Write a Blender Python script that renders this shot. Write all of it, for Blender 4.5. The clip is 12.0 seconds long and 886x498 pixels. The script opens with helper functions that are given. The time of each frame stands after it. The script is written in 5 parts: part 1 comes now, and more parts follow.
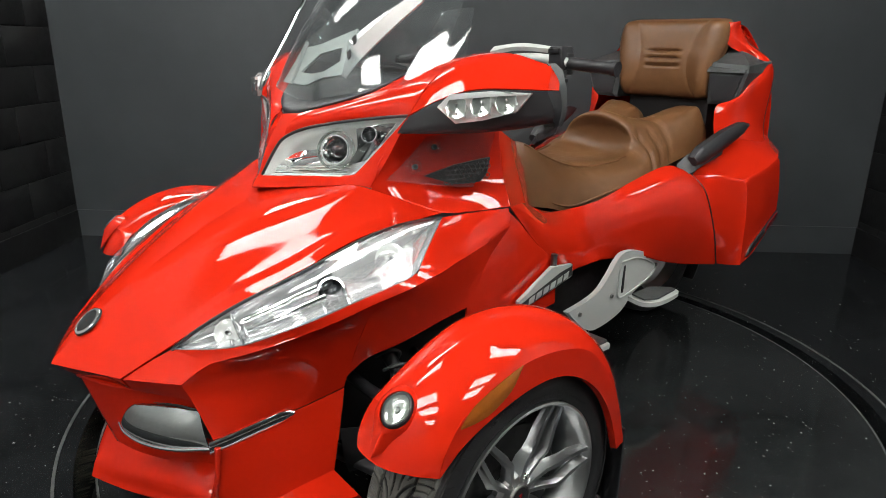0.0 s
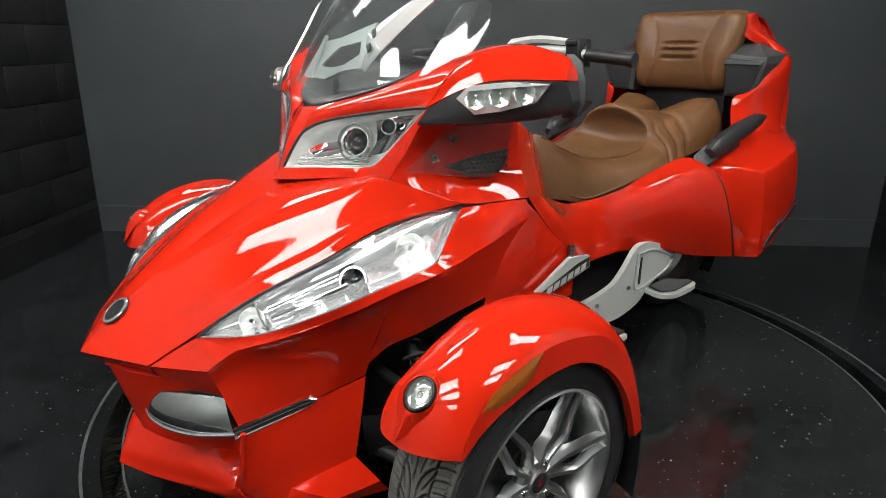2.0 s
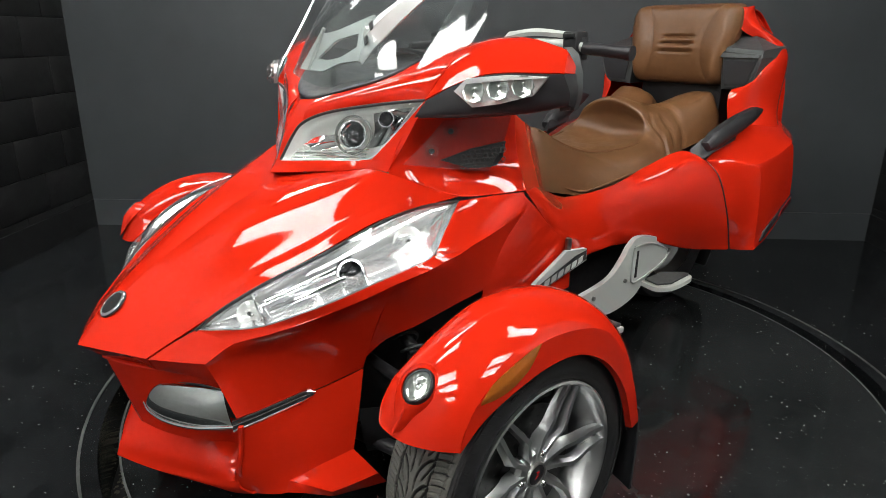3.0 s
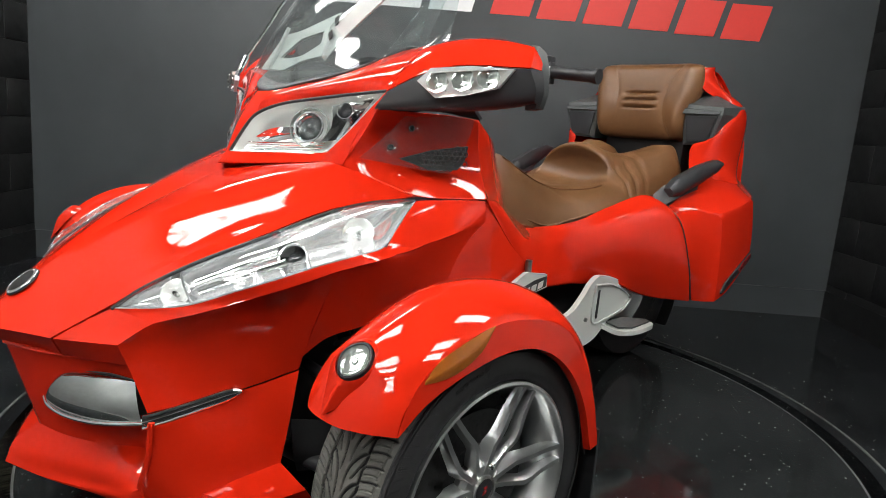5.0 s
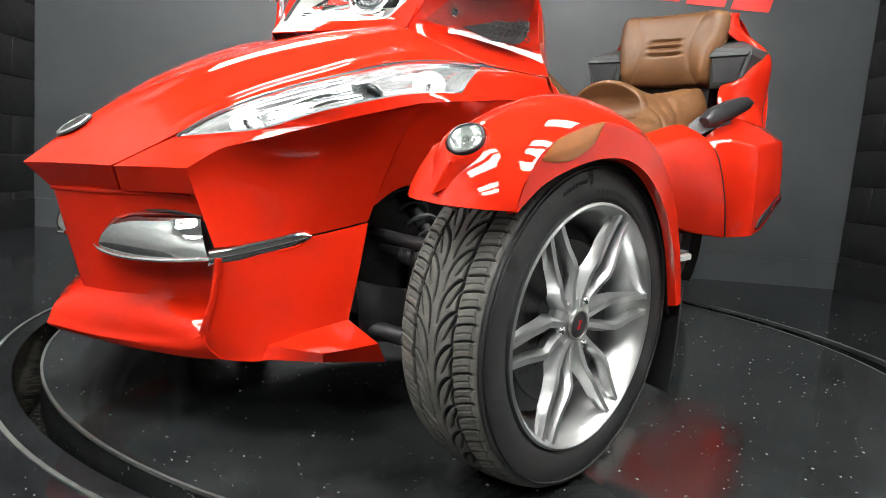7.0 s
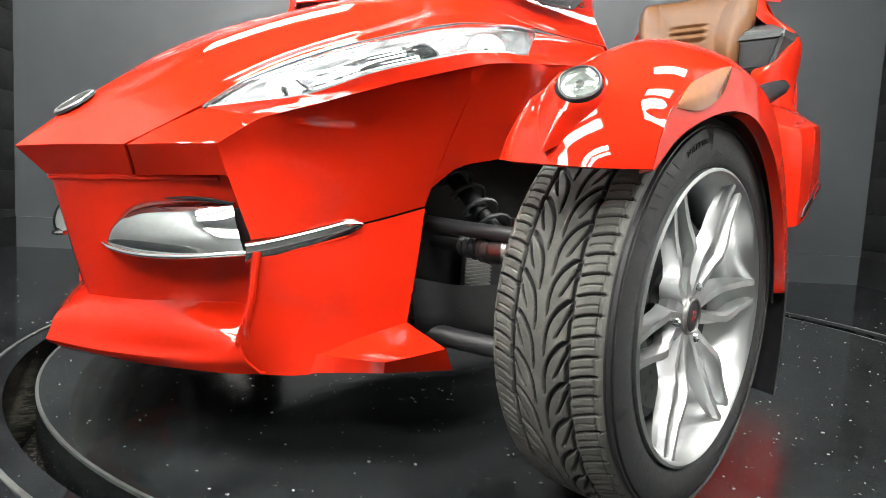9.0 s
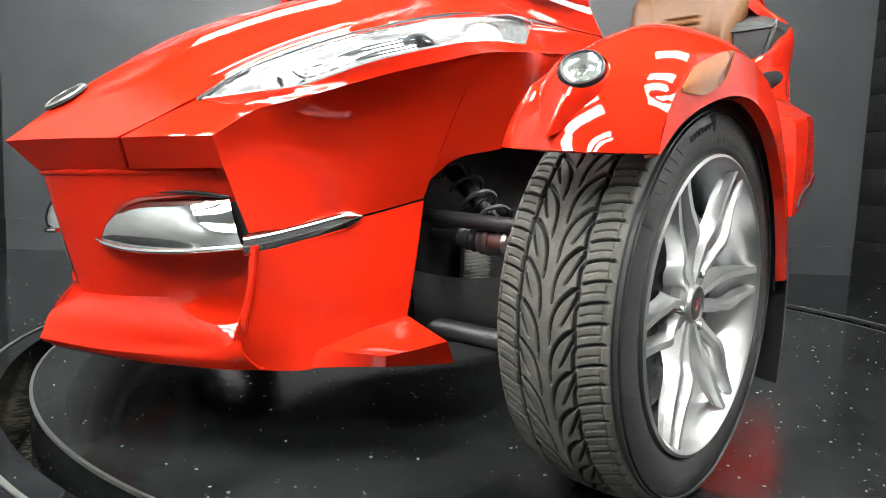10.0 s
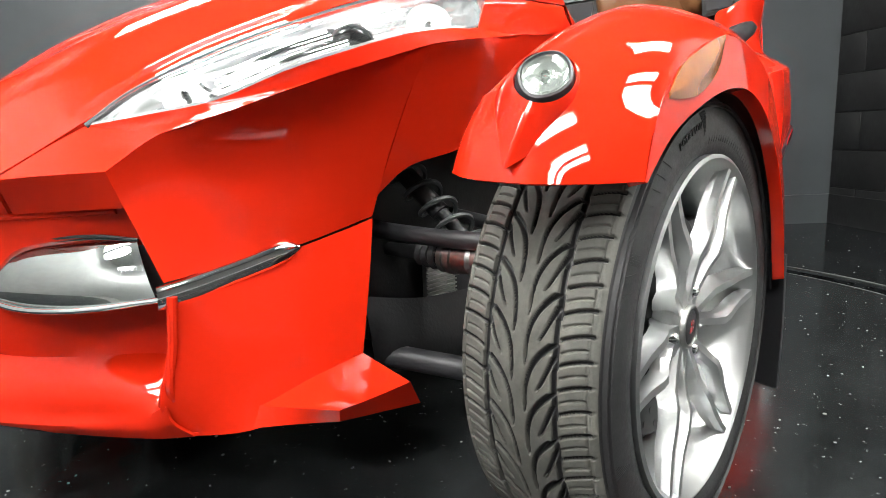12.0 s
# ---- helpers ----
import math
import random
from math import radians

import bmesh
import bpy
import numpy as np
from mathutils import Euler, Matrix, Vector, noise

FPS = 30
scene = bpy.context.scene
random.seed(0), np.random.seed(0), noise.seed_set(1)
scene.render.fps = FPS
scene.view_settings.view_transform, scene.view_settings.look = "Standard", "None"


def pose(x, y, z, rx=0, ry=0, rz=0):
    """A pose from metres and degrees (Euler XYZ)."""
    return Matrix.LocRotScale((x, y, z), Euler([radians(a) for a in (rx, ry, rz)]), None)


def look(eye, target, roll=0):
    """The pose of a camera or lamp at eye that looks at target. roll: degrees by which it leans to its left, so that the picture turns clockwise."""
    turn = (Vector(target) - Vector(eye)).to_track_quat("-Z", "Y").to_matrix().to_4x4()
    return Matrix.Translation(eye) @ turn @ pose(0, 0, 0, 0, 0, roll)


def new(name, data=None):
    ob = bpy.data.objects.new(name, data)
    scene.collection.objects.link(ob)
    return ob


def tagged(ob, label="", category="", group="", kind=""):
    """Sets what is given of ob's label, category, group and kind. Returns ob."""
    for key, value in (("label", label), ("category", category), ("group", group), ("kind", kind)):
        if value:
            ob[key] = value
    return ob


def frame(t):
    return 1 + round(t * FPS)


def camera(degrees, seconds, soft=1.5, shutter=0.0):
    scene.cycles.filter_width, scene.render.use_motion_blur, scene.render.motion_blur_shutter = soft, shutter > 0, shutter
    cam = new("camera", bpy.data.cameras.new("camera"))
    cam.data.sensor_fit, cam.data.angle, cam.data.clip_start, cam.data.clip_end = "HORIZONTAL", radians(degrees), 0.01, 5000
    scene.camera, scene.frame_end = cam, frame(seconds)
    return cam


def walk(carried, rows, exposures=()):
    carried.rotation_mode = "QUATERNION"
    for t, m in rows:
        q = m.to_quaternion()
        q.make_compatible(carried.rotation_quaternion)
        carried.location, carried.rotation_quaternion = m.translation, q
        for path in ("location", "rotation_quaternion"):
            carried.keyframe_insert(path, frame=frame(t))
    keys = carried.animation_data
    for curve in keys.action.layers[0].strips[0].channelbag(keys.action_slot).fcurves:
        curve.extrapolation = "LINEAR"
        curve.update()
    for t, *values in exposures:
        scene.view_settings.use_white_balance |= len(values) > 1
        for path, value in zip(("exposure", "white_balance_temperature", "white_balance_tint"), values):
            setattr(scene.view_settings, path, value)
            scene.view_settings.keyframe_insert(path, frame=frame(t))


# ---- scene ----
cam = camera(68.1, 12.0, 0.8)
PATH = [
    (0, (1.501, -0.841, 1.138), (0.085, 0.44, 0.542), 0.8),
    (0.5, (1.507, -0.853, 1.133), (0.078, 0.415, 0.542), 0.6),
    (1, (1.505, -0.865, 1.131), (0.067, 0.393, 0.541), 0.5),
    (1.5, (1.506, -0.868, 1.129), (0.063, 0.384, 0.534), 0.5),
    (2, (1.508, -0.867, 1.128), (0.068, 0.383, 0.523), 0.3),
    (2.5, (1.51, -0.872, 1.126), (0.075, 0.379, 0.514), 0.1),
    (3, (1.507, -0.871, 1.126), (0.08, 0.384, 0.504), 0.4),
    (4.8, (1.5, -0.828, 0.951), (0.086, 0.53, 0.552), 4.0),
    (5, (1.492, -0.822, 0.914), (0.087, 0.555, 0.553), 4.5),
    (5.5, (1.472, -0.835, 0.803), (0.087, 0.582, 0.532), 5.2),
    (6, (1.446, -0.862, 0.708), (0.077, 0.581, 0.499), 5.6),
    (6.5, (1.407, -0.906, 0.603), (0.029, 0.527, 0.387), 5.0),
    (7, (1.375, -0.931, 0.53), (-0.004, 0.496, 0.276), 4.8),
    (7.5, (1.318, -0.943, 0.481), (-0.064, 0.482, 0.243), 4.1),
    (9.3, (1.145, -0.899, 0.449), (-0.201, 0.566, 0.249), 3.0),
    (9.5, (1.146, -0.905, 0.446), (-0.203, 0.558, 0.245), 3.1),
    (10, (1.137, -0.902, 0.44), (-0.194, 0.577, 0.234), 2.3),
    (10.5, (1.133, -0.894, 0.442), (-0.179, 0.599, 0.22), 1.7),
    (11, (1.119, -0.861, 0.453), (-0.178, 0.643, 0.211), 0.7),
    (11.5, (1.087, -0.815, 0.476), (-0.194, 0.696, 0.199), -0.2),
    (12, (1.06, -0.774, 0.517), (-0.202, 0.741, 0.183), -1.4),
]
walk(cam, [(t, look(eye, target, roll)) for t, eye, target, roll in PATH], [(0, -0.35), (3, -0.35), (5.0, -0.12), (5.5, -0.05), (6.5, 0.3), (7.5, 0.95), (9.5, 1.1), (12, 1.1)])

# ---- world, lights ----
world = bpy.data.worlds.new("hall_light")
world.use_nodes = True
scene.world = world
world.node_tree.nodes["Background"].inputs["Color"].default_value = (0.55, 0.6, 0.6, 1)
world.node_tree.nodes["Background"].inputs["Strength"].default_value = 0.05


# ---- materials ----
def node(nt, kind, **inputs):
    n = nt.nodes.new(kind)
    for key, value in inputs.items():
        n.inputs[key.replace("_", " ")].default_value = value
    return n


def material(name, color, rough=0.5, metal=0.0, coat=0.0, spread=0.06, grain=60.0, bump=0.0, bump_scale=200.0, rough_spread=0.06, speck=None, transmission=0.0, ior=1.45, sheen=0.0, coat_rough=0.03, spec=0.5):
    """A surface with colour variation at two scales, uneven gloss and fine relief."""
    m = bpy.data.materials.new(name)
    m.use_nodes = True
    nt = m.node_tree
    b = nt.nodes["Principled BSDF"]
    b.inputs["Metallic"].default_value = metal
    b.inputs["Coat Weight"].default_value = coat
    b.inputs["Coat Roughness"].default_value = coat_rough
    b.inputs["Transmission Weight"].default_value = transmission
    b.inputs["IOR"].default_value = ior
    b.inputs["Sheen Weight"].default_value = sheen
    b.inputs["Specular IOR Level"].default_value = spec
    co = nt.nodes.new("ShaderNodeTexCoord")
    big = node(nt, "ShaderNodeTexNoise", Scale=3.0, Detail=4.0)
    fine = node(nt, "ShaderNodeTexNoise", Scale=grain, Detail=3.0)
    for n in (big, fine):
        nt.links.new(co.outputs["Object"], n.inputs["Vector"])
    mix = node(nt, "ShaderNodeMath")
    nt.links.new(big.outputs["Fac"], mix.inputs[0])
    nt.links.new(fine.outputs["Fac"], mix.inputs[1])
    ramp = node(nt, "ShaderNodeMapRange", From_Min=0.6, From_Max=1.4, To_Min=1 - spread, To_Max=1 + spread)
    nt.links.new(mix.outputs[0], ramp.inputs["Value"])
    hsv = node(nt, "ShaderNodeHueSaturation", Color=(*color, 1))
    nt.links.new(ramp.outputs[0], hsv.inputs["Value"])
    out = hsv.outputs["Color"]
    if speck:
        sc, lo, hi, col = speck
        sn = node(nt, "ShaderNodeTexNoise", Scale=sc, Detail=6.0, Roughness=0.7)
        nt.links.new(co.outputs["Object"], sn.inputs["Vector"])
        sr = node(nt, "ShaderNodeMapRange", From_Min=lo, From_Max=hi)
        nt.links.new(sn.outputs["Fac"], sr.inputs["Value"])
        cm = nt.nodes.new("ShaderNodeMix")
        cm.data_type = "RGBA"
        cm.inputs["B"].default_value = (*col, 1)
        nt.links.new(sr.outputs[0], cm.inputs["Factor"])
        nt.links.new(out, cm.inputs["A"])
        out = cm.outputs["Result"]
    nt.links.new(out, b.inputs["Base Color"])
    rr = node(nt, "ShaderNodeMapRange", From_Min=0.3, From_Max=0.7, To_Min=max(0.0, rough - rough_spread), To_Max=rough + rough_spread)
    nt.links.new(fine.outputs["Fac"] if rough > 0.3 else big.outputs["Fac"], rr.inputs["Value"])
    nt.links.new(rr.outputs[0], b.inputs["Roughness"])
    if bump:
        bn = node(nt, "ShaderNodeTexNoise", Scale=bump_scale, Detail=3.0)
        nt.links.new(co.outputs["Object"], bn.inputs["Vector"])
        bp = node(nt, "ShaderNodeBump", Strength=bump, Distance=0.002)
        nt.links.new(bn.outputs["Fac"], bp.inputs["Height"])
        nt.links.new(bp.outputs["Normal"], b.inputs["Normal"])
    return m


def glass(name, color, rough=0.02, haze=0.0):
    """Thin clear plastic: mostly see-through, with a gloss that grows towards grazing angles; haze is the share of even
    white diffuse.
    """
    m = bpy.data.materials.new(name)
    m.use_nodes = True
    nt = m.node_tree
    nt.nodes.remove(nt.nodes["Principled BSDF"])
    tr = node(nt, "ShaderNodeBsdfTransparent", Color=(*color, 1))
    gl = node(nt, "ShaderNodeBsdfGlossy", Color=(1, 1, 1, 1), Roughness=rough)
    fr = node(nt, "ShaderNodeLayerWeight", Blend=0.5)
    pw = node(nt, "ShaderNodeMath")
    pw.operation = "POWER"
    pw.inputs[1].default_value = 3.2
    nt.links.new(fr.outputs["Facing"], pw.inputs[0])
    sc = node(nt, "ShaderNodeMapRange", To_Min=0.034, To_Max=0.9)
    nt.links.new(pw.outputs[0], sc.inputs["Value"])
    mx = nt.nodes.new("ShaderNodeMixShader")
    nt.links.new(sc.outputs[0], mx.inputs[0])
    nt.links.new(tr.outputs[0], mx.inputs[1])
    nt.links.new(gl.outputs[0], mx.inputs[2])
    out = mx.outputs[0]
    # mixes an even white diffuse over the clear plastic
    if haze:
        df = node(nt, "ShaderNodeBsdfDiffuse", Color=(0.8, 0.8, 0.8, 1))
        worn = nt.nodes.new("ShaderNodeMixShader")
        worn.inputs[0].default_value = haze
        nt.links.new(out, worn.inputs[1])
        nt.links.new(df.outputs[0], worn.inputs[2])
        out = worn.outputs[0]
    nt.links.new(out, nt.nodes["Material Output"].inputs["Surface"])
    return m


def glow(name, color, strength):
    m = bpy.data.materials.new(name)
    m.use_nodes = True
    b = m.node_tree.nodes["Principled BSDF"]
    b.inputs["Base Color"].default_value = (*color, 1)
    b.inputs["Emission Color"].default_value = (*color, 1)
    b.inputs["Emission Strength"].default_value = strength
    return m


RED = material("red_gloss_paint", (0.49, 0.0155, 0.0042), 0.5, spec=0.0, coat=0.8, spread=0.02, grain=400, rough_spread=0.02)
BLACK = material("black_moulded_plastic", (0.018, 0.018, 0.02), 0.45, spread=0.15, bump=0.15, bump_scale=900)
GREY = material("dark_grey_plastic", (0.045, 0.05, 0.05), 0.5, spread=0.1, bump=0.15, bump_scale=900)
UNDER = material("black_underbody", (0.008, 0.008, 0.009), 0.55, spread=0.3, bump=0.2)
CHROME = material("chrome", (0.85, 0.86, 0.87), 0.035, metal=1.0, spread=0.02, rough_spread=0.015)
DARKCHROME = material("smoked_chrome", (0.55, 0.57, 0.57), 0.05, metal=1.0, spread=0.05, rough_spread=0.015)
ALLOY = material("silver_painted_alloy", (0.58, 0.59, 0.59), 0.35, metal=1.0, coat=0.0, spread=0.03, grain=500, rough_spread=0.01)
IRON = material("grey_cast_iron", (0.10, 0.10, 0.10), 0.45, metal=1.0, spread=0.25, grain=150)
STEEL = material("worn_steel", (0.32, 0.32, 0.31), 0.35, metal=1.0, spread=0.2, grain=150)
SILVER = material("silver_grey_plastic", (0.50, 0.52, 0.50), 0.42, metal=0.2, spread=0.04, grain=300)
RUBBER = material("dusty_tyre_rubber", (0.068, 0.067, 0.060), 0.72, spread=0.25, grain=220, bump=0.12, bump_scale=700, speck=(14, 0.5, 0.8, (0.12, 0.115, 0.10)))
MARK_GROOVE = material("sidewall_mark_and_groove_shade", (0.016, 0.016, 0.017), 0.45, spread=0.15)
SIDEWALL = material("sidewall_rubber", (0.019, 0.019, 0.020), 0.5, spread=0.2, grain=180, bump=0.15, bump_scale=600)
LEATHER = material("brown_leather", (0.122, 0.054, 0.020), 0.38, spread=0.14, grain=40, bump=0.30, bump_scale=420, rough_spread=0.06)
LEATHER_SEAM = material("brown_seam", (0.13, 0.055, 0.02), 0.6, spread=0.1)
PEARL = material("frosted_lamp_reflector", (0.40, 0.44, 0.41), 0.14, metal=0.7, coat=1.0, spread=0.12, grain=90)
AMBER = material("amber_plastic", (0.30, 0.085, 0.008), 0.2, coat=0.6, spread=0.1, grain=120)
REDLENS = material("red_lens", (0.35, 0.01, 0.012), 0.1, coat=1.0, spread=0.1)
REFLECTOR = material("lamp_reflector", (0.92, 0.93, 0.94), 0.11, metal=0.74, spread=0.03, rough_spread=0.05, bump=0.3, bump_scale=16)
BRIGHT = material("bright_lamp_bowl", (0.93, 0.95, 0.93), 0.16, metal=0.4, coat=0.6, spread=0.05, rough_spread=0.08, bump=0.35, bump_scale=14)
CLEAR = glass("clear_lens", (0.97, 0.98, 0.98))
SCREEN = glass("clear_windscreen", (0.86, 0.9, 0.9), haze=0.02)
DEFLECT = glass("hazy_clear_deflector", (0.85, 0.84, 0.84), haze=0.016)
BULB = material("lamp_bulb_glass", (0.02, 0.022, 0.024), 0.05, coat=1.0, spread=0.05)
FLOOR = material("black_glossy_floor_paint", (0.010, 0.011, 0.012), 0.12, spread=0.7, grain=14, rough_spread=0.06, bump=0.08, bump_scale=30, speck=(70, 0.648, 0.68, (0.26, 0.27, 0.26)))
TABLE = material("turntable_paint", (0.014, 0.0155, 0.016), 0.13, spread=0.7, grain=14, rough_spread=0.06, bump=0.08, bump_scale=30, speck=(62, 0.648, 0.68, (0.26, 0.27, 0.26)))
TRENCH = material("dusty_trench", (0.008, 0.008, 0.007), 0.8, spread=0.4, grain=30, bump=0.5, bump_scale=90, speck=(12, 0.55, 0.75, (0.10, 0.095, 0.075)))
WALL = material("dark_grey_wall_paint", (0.040, 0.045, 0.048), 0.42, spread=0.12, grain=7, bump=0.12, bump_scale=60)
BLOCK = material("black_block_paint", (0.006, 0.0062, 0.0065), 0.5, spread=0.25, grain=20, bump=0.4, bump_scale=80)
CEIL = material("ceiling_paint", (0.20, 0.205, 0.205), 0.8, spread=0.08, grain=6)
# unseen walls: three brightnesses chosen for what paint and chrome reflect
SHOP = material("unseen_pale_wall_tone", (0.42, 0.43, 0.42), 0.7, spread=0.1, grain=6)
SHOP_WEST = material("unseen_side_wall_tone", (0.20, 0.205, 0.20), 0.7, spread=0.1, grain=6)
SHOP_END = material("unseen_end_wall_tone", (0.07, 0.072, 0.07), 0.7, spread=0.1, grain=6)
BOUNCE_GREY = material("bounce_slab_grey", (0.10, 0.10, 0.096), 0.6, spread=0.15, grain=12, bump=0.1)
SIGN_RED = material("red_sign_paint", (0.62, 0.035, 0.025), 0.5, spread=0.05)
SIGN_WHITE = material("white_sign_paint", (0.78, 0.78, 0.78), 0.5, spread=0.03)
TUBE = glow("fluorescent_tube", (1.0, 1.0, 0.97), 24.0)
FITTING = material("white_enamel", (0.8, 0.8, 0.8), 0.35, spread=0.03)


# ---- mesh tools ----
def spline(pts, n):
    """A smooth curve through pts, as n + 1 points."""
    p = [Vector(q) for q in pts]
    if len(p) == 2:
        return [p[0].lerp(p[1], i / n) for i in range(n + 1)]
    p = [2 * p[0] - p[1]] + p + [2 * p[-1] - p[-2]]
    out = []
    for i in range(n + 1):
        s = i / n * (len(p) - 3)
        k = min(int(s), len(p) - 4)
        f = s - k
        a, b, c, d = p[k:k + 4]
        out.append(0.5 * (2 * b + (c - a) * f + (2 * a - 5 * b + 4 * c - d) * f * f + (3 * b - a - 3 * c + d) * f ** 3))
    return out


def sheet(bm, rows, nu=16, nv=16, straight=False, fair=60, flow=None):
    """A smooth surface through a small grid of points; flow evens out its inside to a surface of low order."""
    lines = [spline(r, nu) for r in rows]
    cols = []
    for j in range(nu + 1):
        c = [l[j] for l in lines]
        if straight:
            m, q = len(c) - 1, []
            for i in range(nv + 1):
                s = i / nv * m
                k = min(int(s), m - 1)
                q.append(c[k].lerp(c[k + 1], s - k))
            cols.append(q)
        else:
            cols.append(spline(c, nv))
    if flow:
        g = np.array([[p[:] for p in c] for c in cols])
        u, v = np.linspace(0, 1, nu + 1), np.linspace(0, 1, nv + 1)
        au = np.polynomial.legendre.legvander(2 * u - 1, flow[0])
        av = np.polynomial.legendre.legvander(2 * v - 1, flow[1])
        c = np.einsum("ij,jkc,lk->ilc", np.linalg.pinv(au), g, np.linalg.pinv(av))
        fit = np.einsum("ij,jkc,lk->ilc", au, c, av)
        r = g - fit
        wl, wr = (np.clip(1 - q / .25, 0, 1) ** 3 for q in (u, 1 - u))
        wb, wt = (np.clip(1 - q / .25, 0, 1) ** 3 for q in (v, 1 - v))
        edge = wl[:, None, None] * r[:1] + wr[:, None, None] * r[-1:] + wb[None, :, None] * r[:, :1] + wt[None, :, None] * r[:, -1:]
        for a, ra in ((wl, 0), (wr, -1)):
            for b, rb in ((wb, 0), (wt, -1)):
                edge = edge - a[:, None, None] * b[None, :, None] * r[ra, rb][None, None, :]
        cols = [[Vector(p) for p in c] for c in (fit + edge).tolist()]
    elif fair and not straight and nu >= 12 and nv >= 12 and len(rows) > 2 and len(rows[0]) > 3:
        g = np.array([[p[:] for p in c] for c in cols])
        for step in range(fair * 2):
            lap = (g[:-2, 1:-1] + g[2:, 1:-1] + g[1:-1, :-2] + g[1:-1, 2:]) / 4 - g[1:-1, 1:-1]
            g[1:-1, 1:-1] += (0.5, -0.52)[step % 2] * lap
        cols = [[Vector(p) for p in c] for c in g.tolist()]
    vs = [[bm.verts.new(p) for p in c] for c in cols]
    for j in range(nu):
        for i in range(nv):
            q = [vs[j][i], vs[j + 1][i], vs[j + 1][i + 1], vs[j][i + 1]]
            bm.faces.new(q)
    return vs


def mirrored(bm):
    """Adds the half on the other side of the middle plane."""
    g = bmesh.ops.duplicate(bm, geom=bm.verts[:] + bm.edges[:] + bm.faces[:])["geom"]
    for v in g:
        if isinstance(v, bmesh.types.BMVert):
            v.co.x = -v.co.x
    bmesh.ops.reverse_faces(bm, faces=[f for f in g if isinstance(f, bmesh.types.BMFace)])
    return bm


def weld(bm, d=0.0012):
    bmesh.ops.remove_doubles(bm, verts=bm.verts[:], dist=d)
    return bm


def thick(bm, t):
    """Gives an open skin a thickness, inwards from its outer face."""
    weld(bm)
    bmesh.ops.recalc_face_normals(bm, faces=bm.faces[:])
    bm.normal_update()
    faces = bm.faces[:]
    edge = [e for e in bm.edges if len(e.link_faces) == 1]
    pairs = [(e.verts[0], e.verts[1]) for e in edge]
    twin = {v: bm.verts.new(v.co - v.normal * t) for v in bm.verts[:]}
    for f in faces:
        bm.faces.new([twin[v] for v in reversed(f.verts)])
    for a, b in pairs:
        bm.faces.new((a, b, twin[b], twin[a]))
    bmesh.ops.recalc_face_normals(bm, faces=bm.faces[:])
    return bm


def loft(bm, loops, close=True, caps=True):
    """Joins loops of equal length into a skin."""
    vs = [[bm.verts.new(p) for p in l] for l in loops]
    n = len(loops[0])
    for a, b in zip(vs, vs[1:]):
        for i in range(n if close else n - 1):
            bm.faces.new((a[i], a[(i + 1) % n], b[(i + 1) % n], b[i]))
    if caps and close:
        bm.faces.new(vs[0][::-1])
        bm.faces.new(vs[-1])
    return vs


def pipe(bm, pts, r, seg=10, n=None, caps=True):
    """A round bar along pts; r is a radius or one radius for each end."""
    path = spline(pts, n) if n else [Vector(p) for p in pts]
    ra, rb = r if isinstance(r, tuple) else (r, r)
    loops = []
    up = Vector((0.13, 0.21, 0.97)).normalized()
    for i, p in enumerate(path):
        d = (path[min(i + 1, len(path) - 1)] - path[max(i - 1, 0)]).normalized()
        s = d.cross(up)
        s = s.normalized() if s.length > 1e-4 else Vector((1, 0, 0))
        w = s.cross(d)
        rad = ra + (rb - ra) * i / max(1, len(path) - 1)
        loops.append([p + rad * (math.cos(a) * s + math.sin(a) * w) for a in [2 * math.pi * k / seg for k in range(seg)]])
    loft(bm, loops, True, caps)


def turned(bm, profile, seg=64, axis="x", close=False):
    """A body of revolution: profile of (radius, place along the axis)."""
    loops = []
    for k in range(seg):
        a = 2 * math.pi * k / seg
        c, s = math.cos(a), math.sin(a)
        loops.append([bm.verts.new((h, r * c, r * s) if axis == "x" else (r * c, r * s, h)) for r, h in profile])
    n = len(profile)
    for k in range(seg):
        a, b = loops[k], loops[(k + 1) % seg]
        for i in range(n if close else n - 1):
            bm.faces.new((a[i], b[i], b[(i + 1) % n], a[(i + 1) % n]))


def block(bm, lo, hi, bevel=0.0):
    r = bmesh.ops.create_cube(bm, size=1.0)
    for v in r["verts"]:
        v.co = Vector([lo[i] + (v.co[i] + 0.5) * (hi[i] - lo[i]) for i in range(3)])
    if bevel:
        es = list({e for v in r["verts"] for e in v.link_edges})
        bmesh.ops.bevel(bm, geom=es, offset=bevel, segments=2, affect="EDGES", profile=0.5)


def slab(bm, outline, depth, offset=(0, 0, 0)):
    """A flat outline of 3D points pushed along the vector depth."""
    d = Vector(depth)
    a = [Vector(p) + Vector(offset) for p in outline]
    loft(bm, [a, [p + d for p in a]])


def finish(name, bm, mat, angle=38):
    bmesh.ops.recalc_face_normals(bm, faces=bm.faces[:])
    me = bpy.data.meshes.new(name)
    bm.to_mesh(me)
    bm.free()
    for p in me.polygons:
        p.use_smooth = True
    me.set_sharp_from_angle(angle=radians(angle))
    me.materials.append(mat)
    return me


def soften(ob):
    """Rounds the hard edges of a painted panel."""
    b = ob.modifiers.new("round_edges", "BEVEL")
    b.width, b.segments, b.limit_method, b.angle_limit = .0028, 2, "ANGLE", radians(38)
    b.harden_normals = True


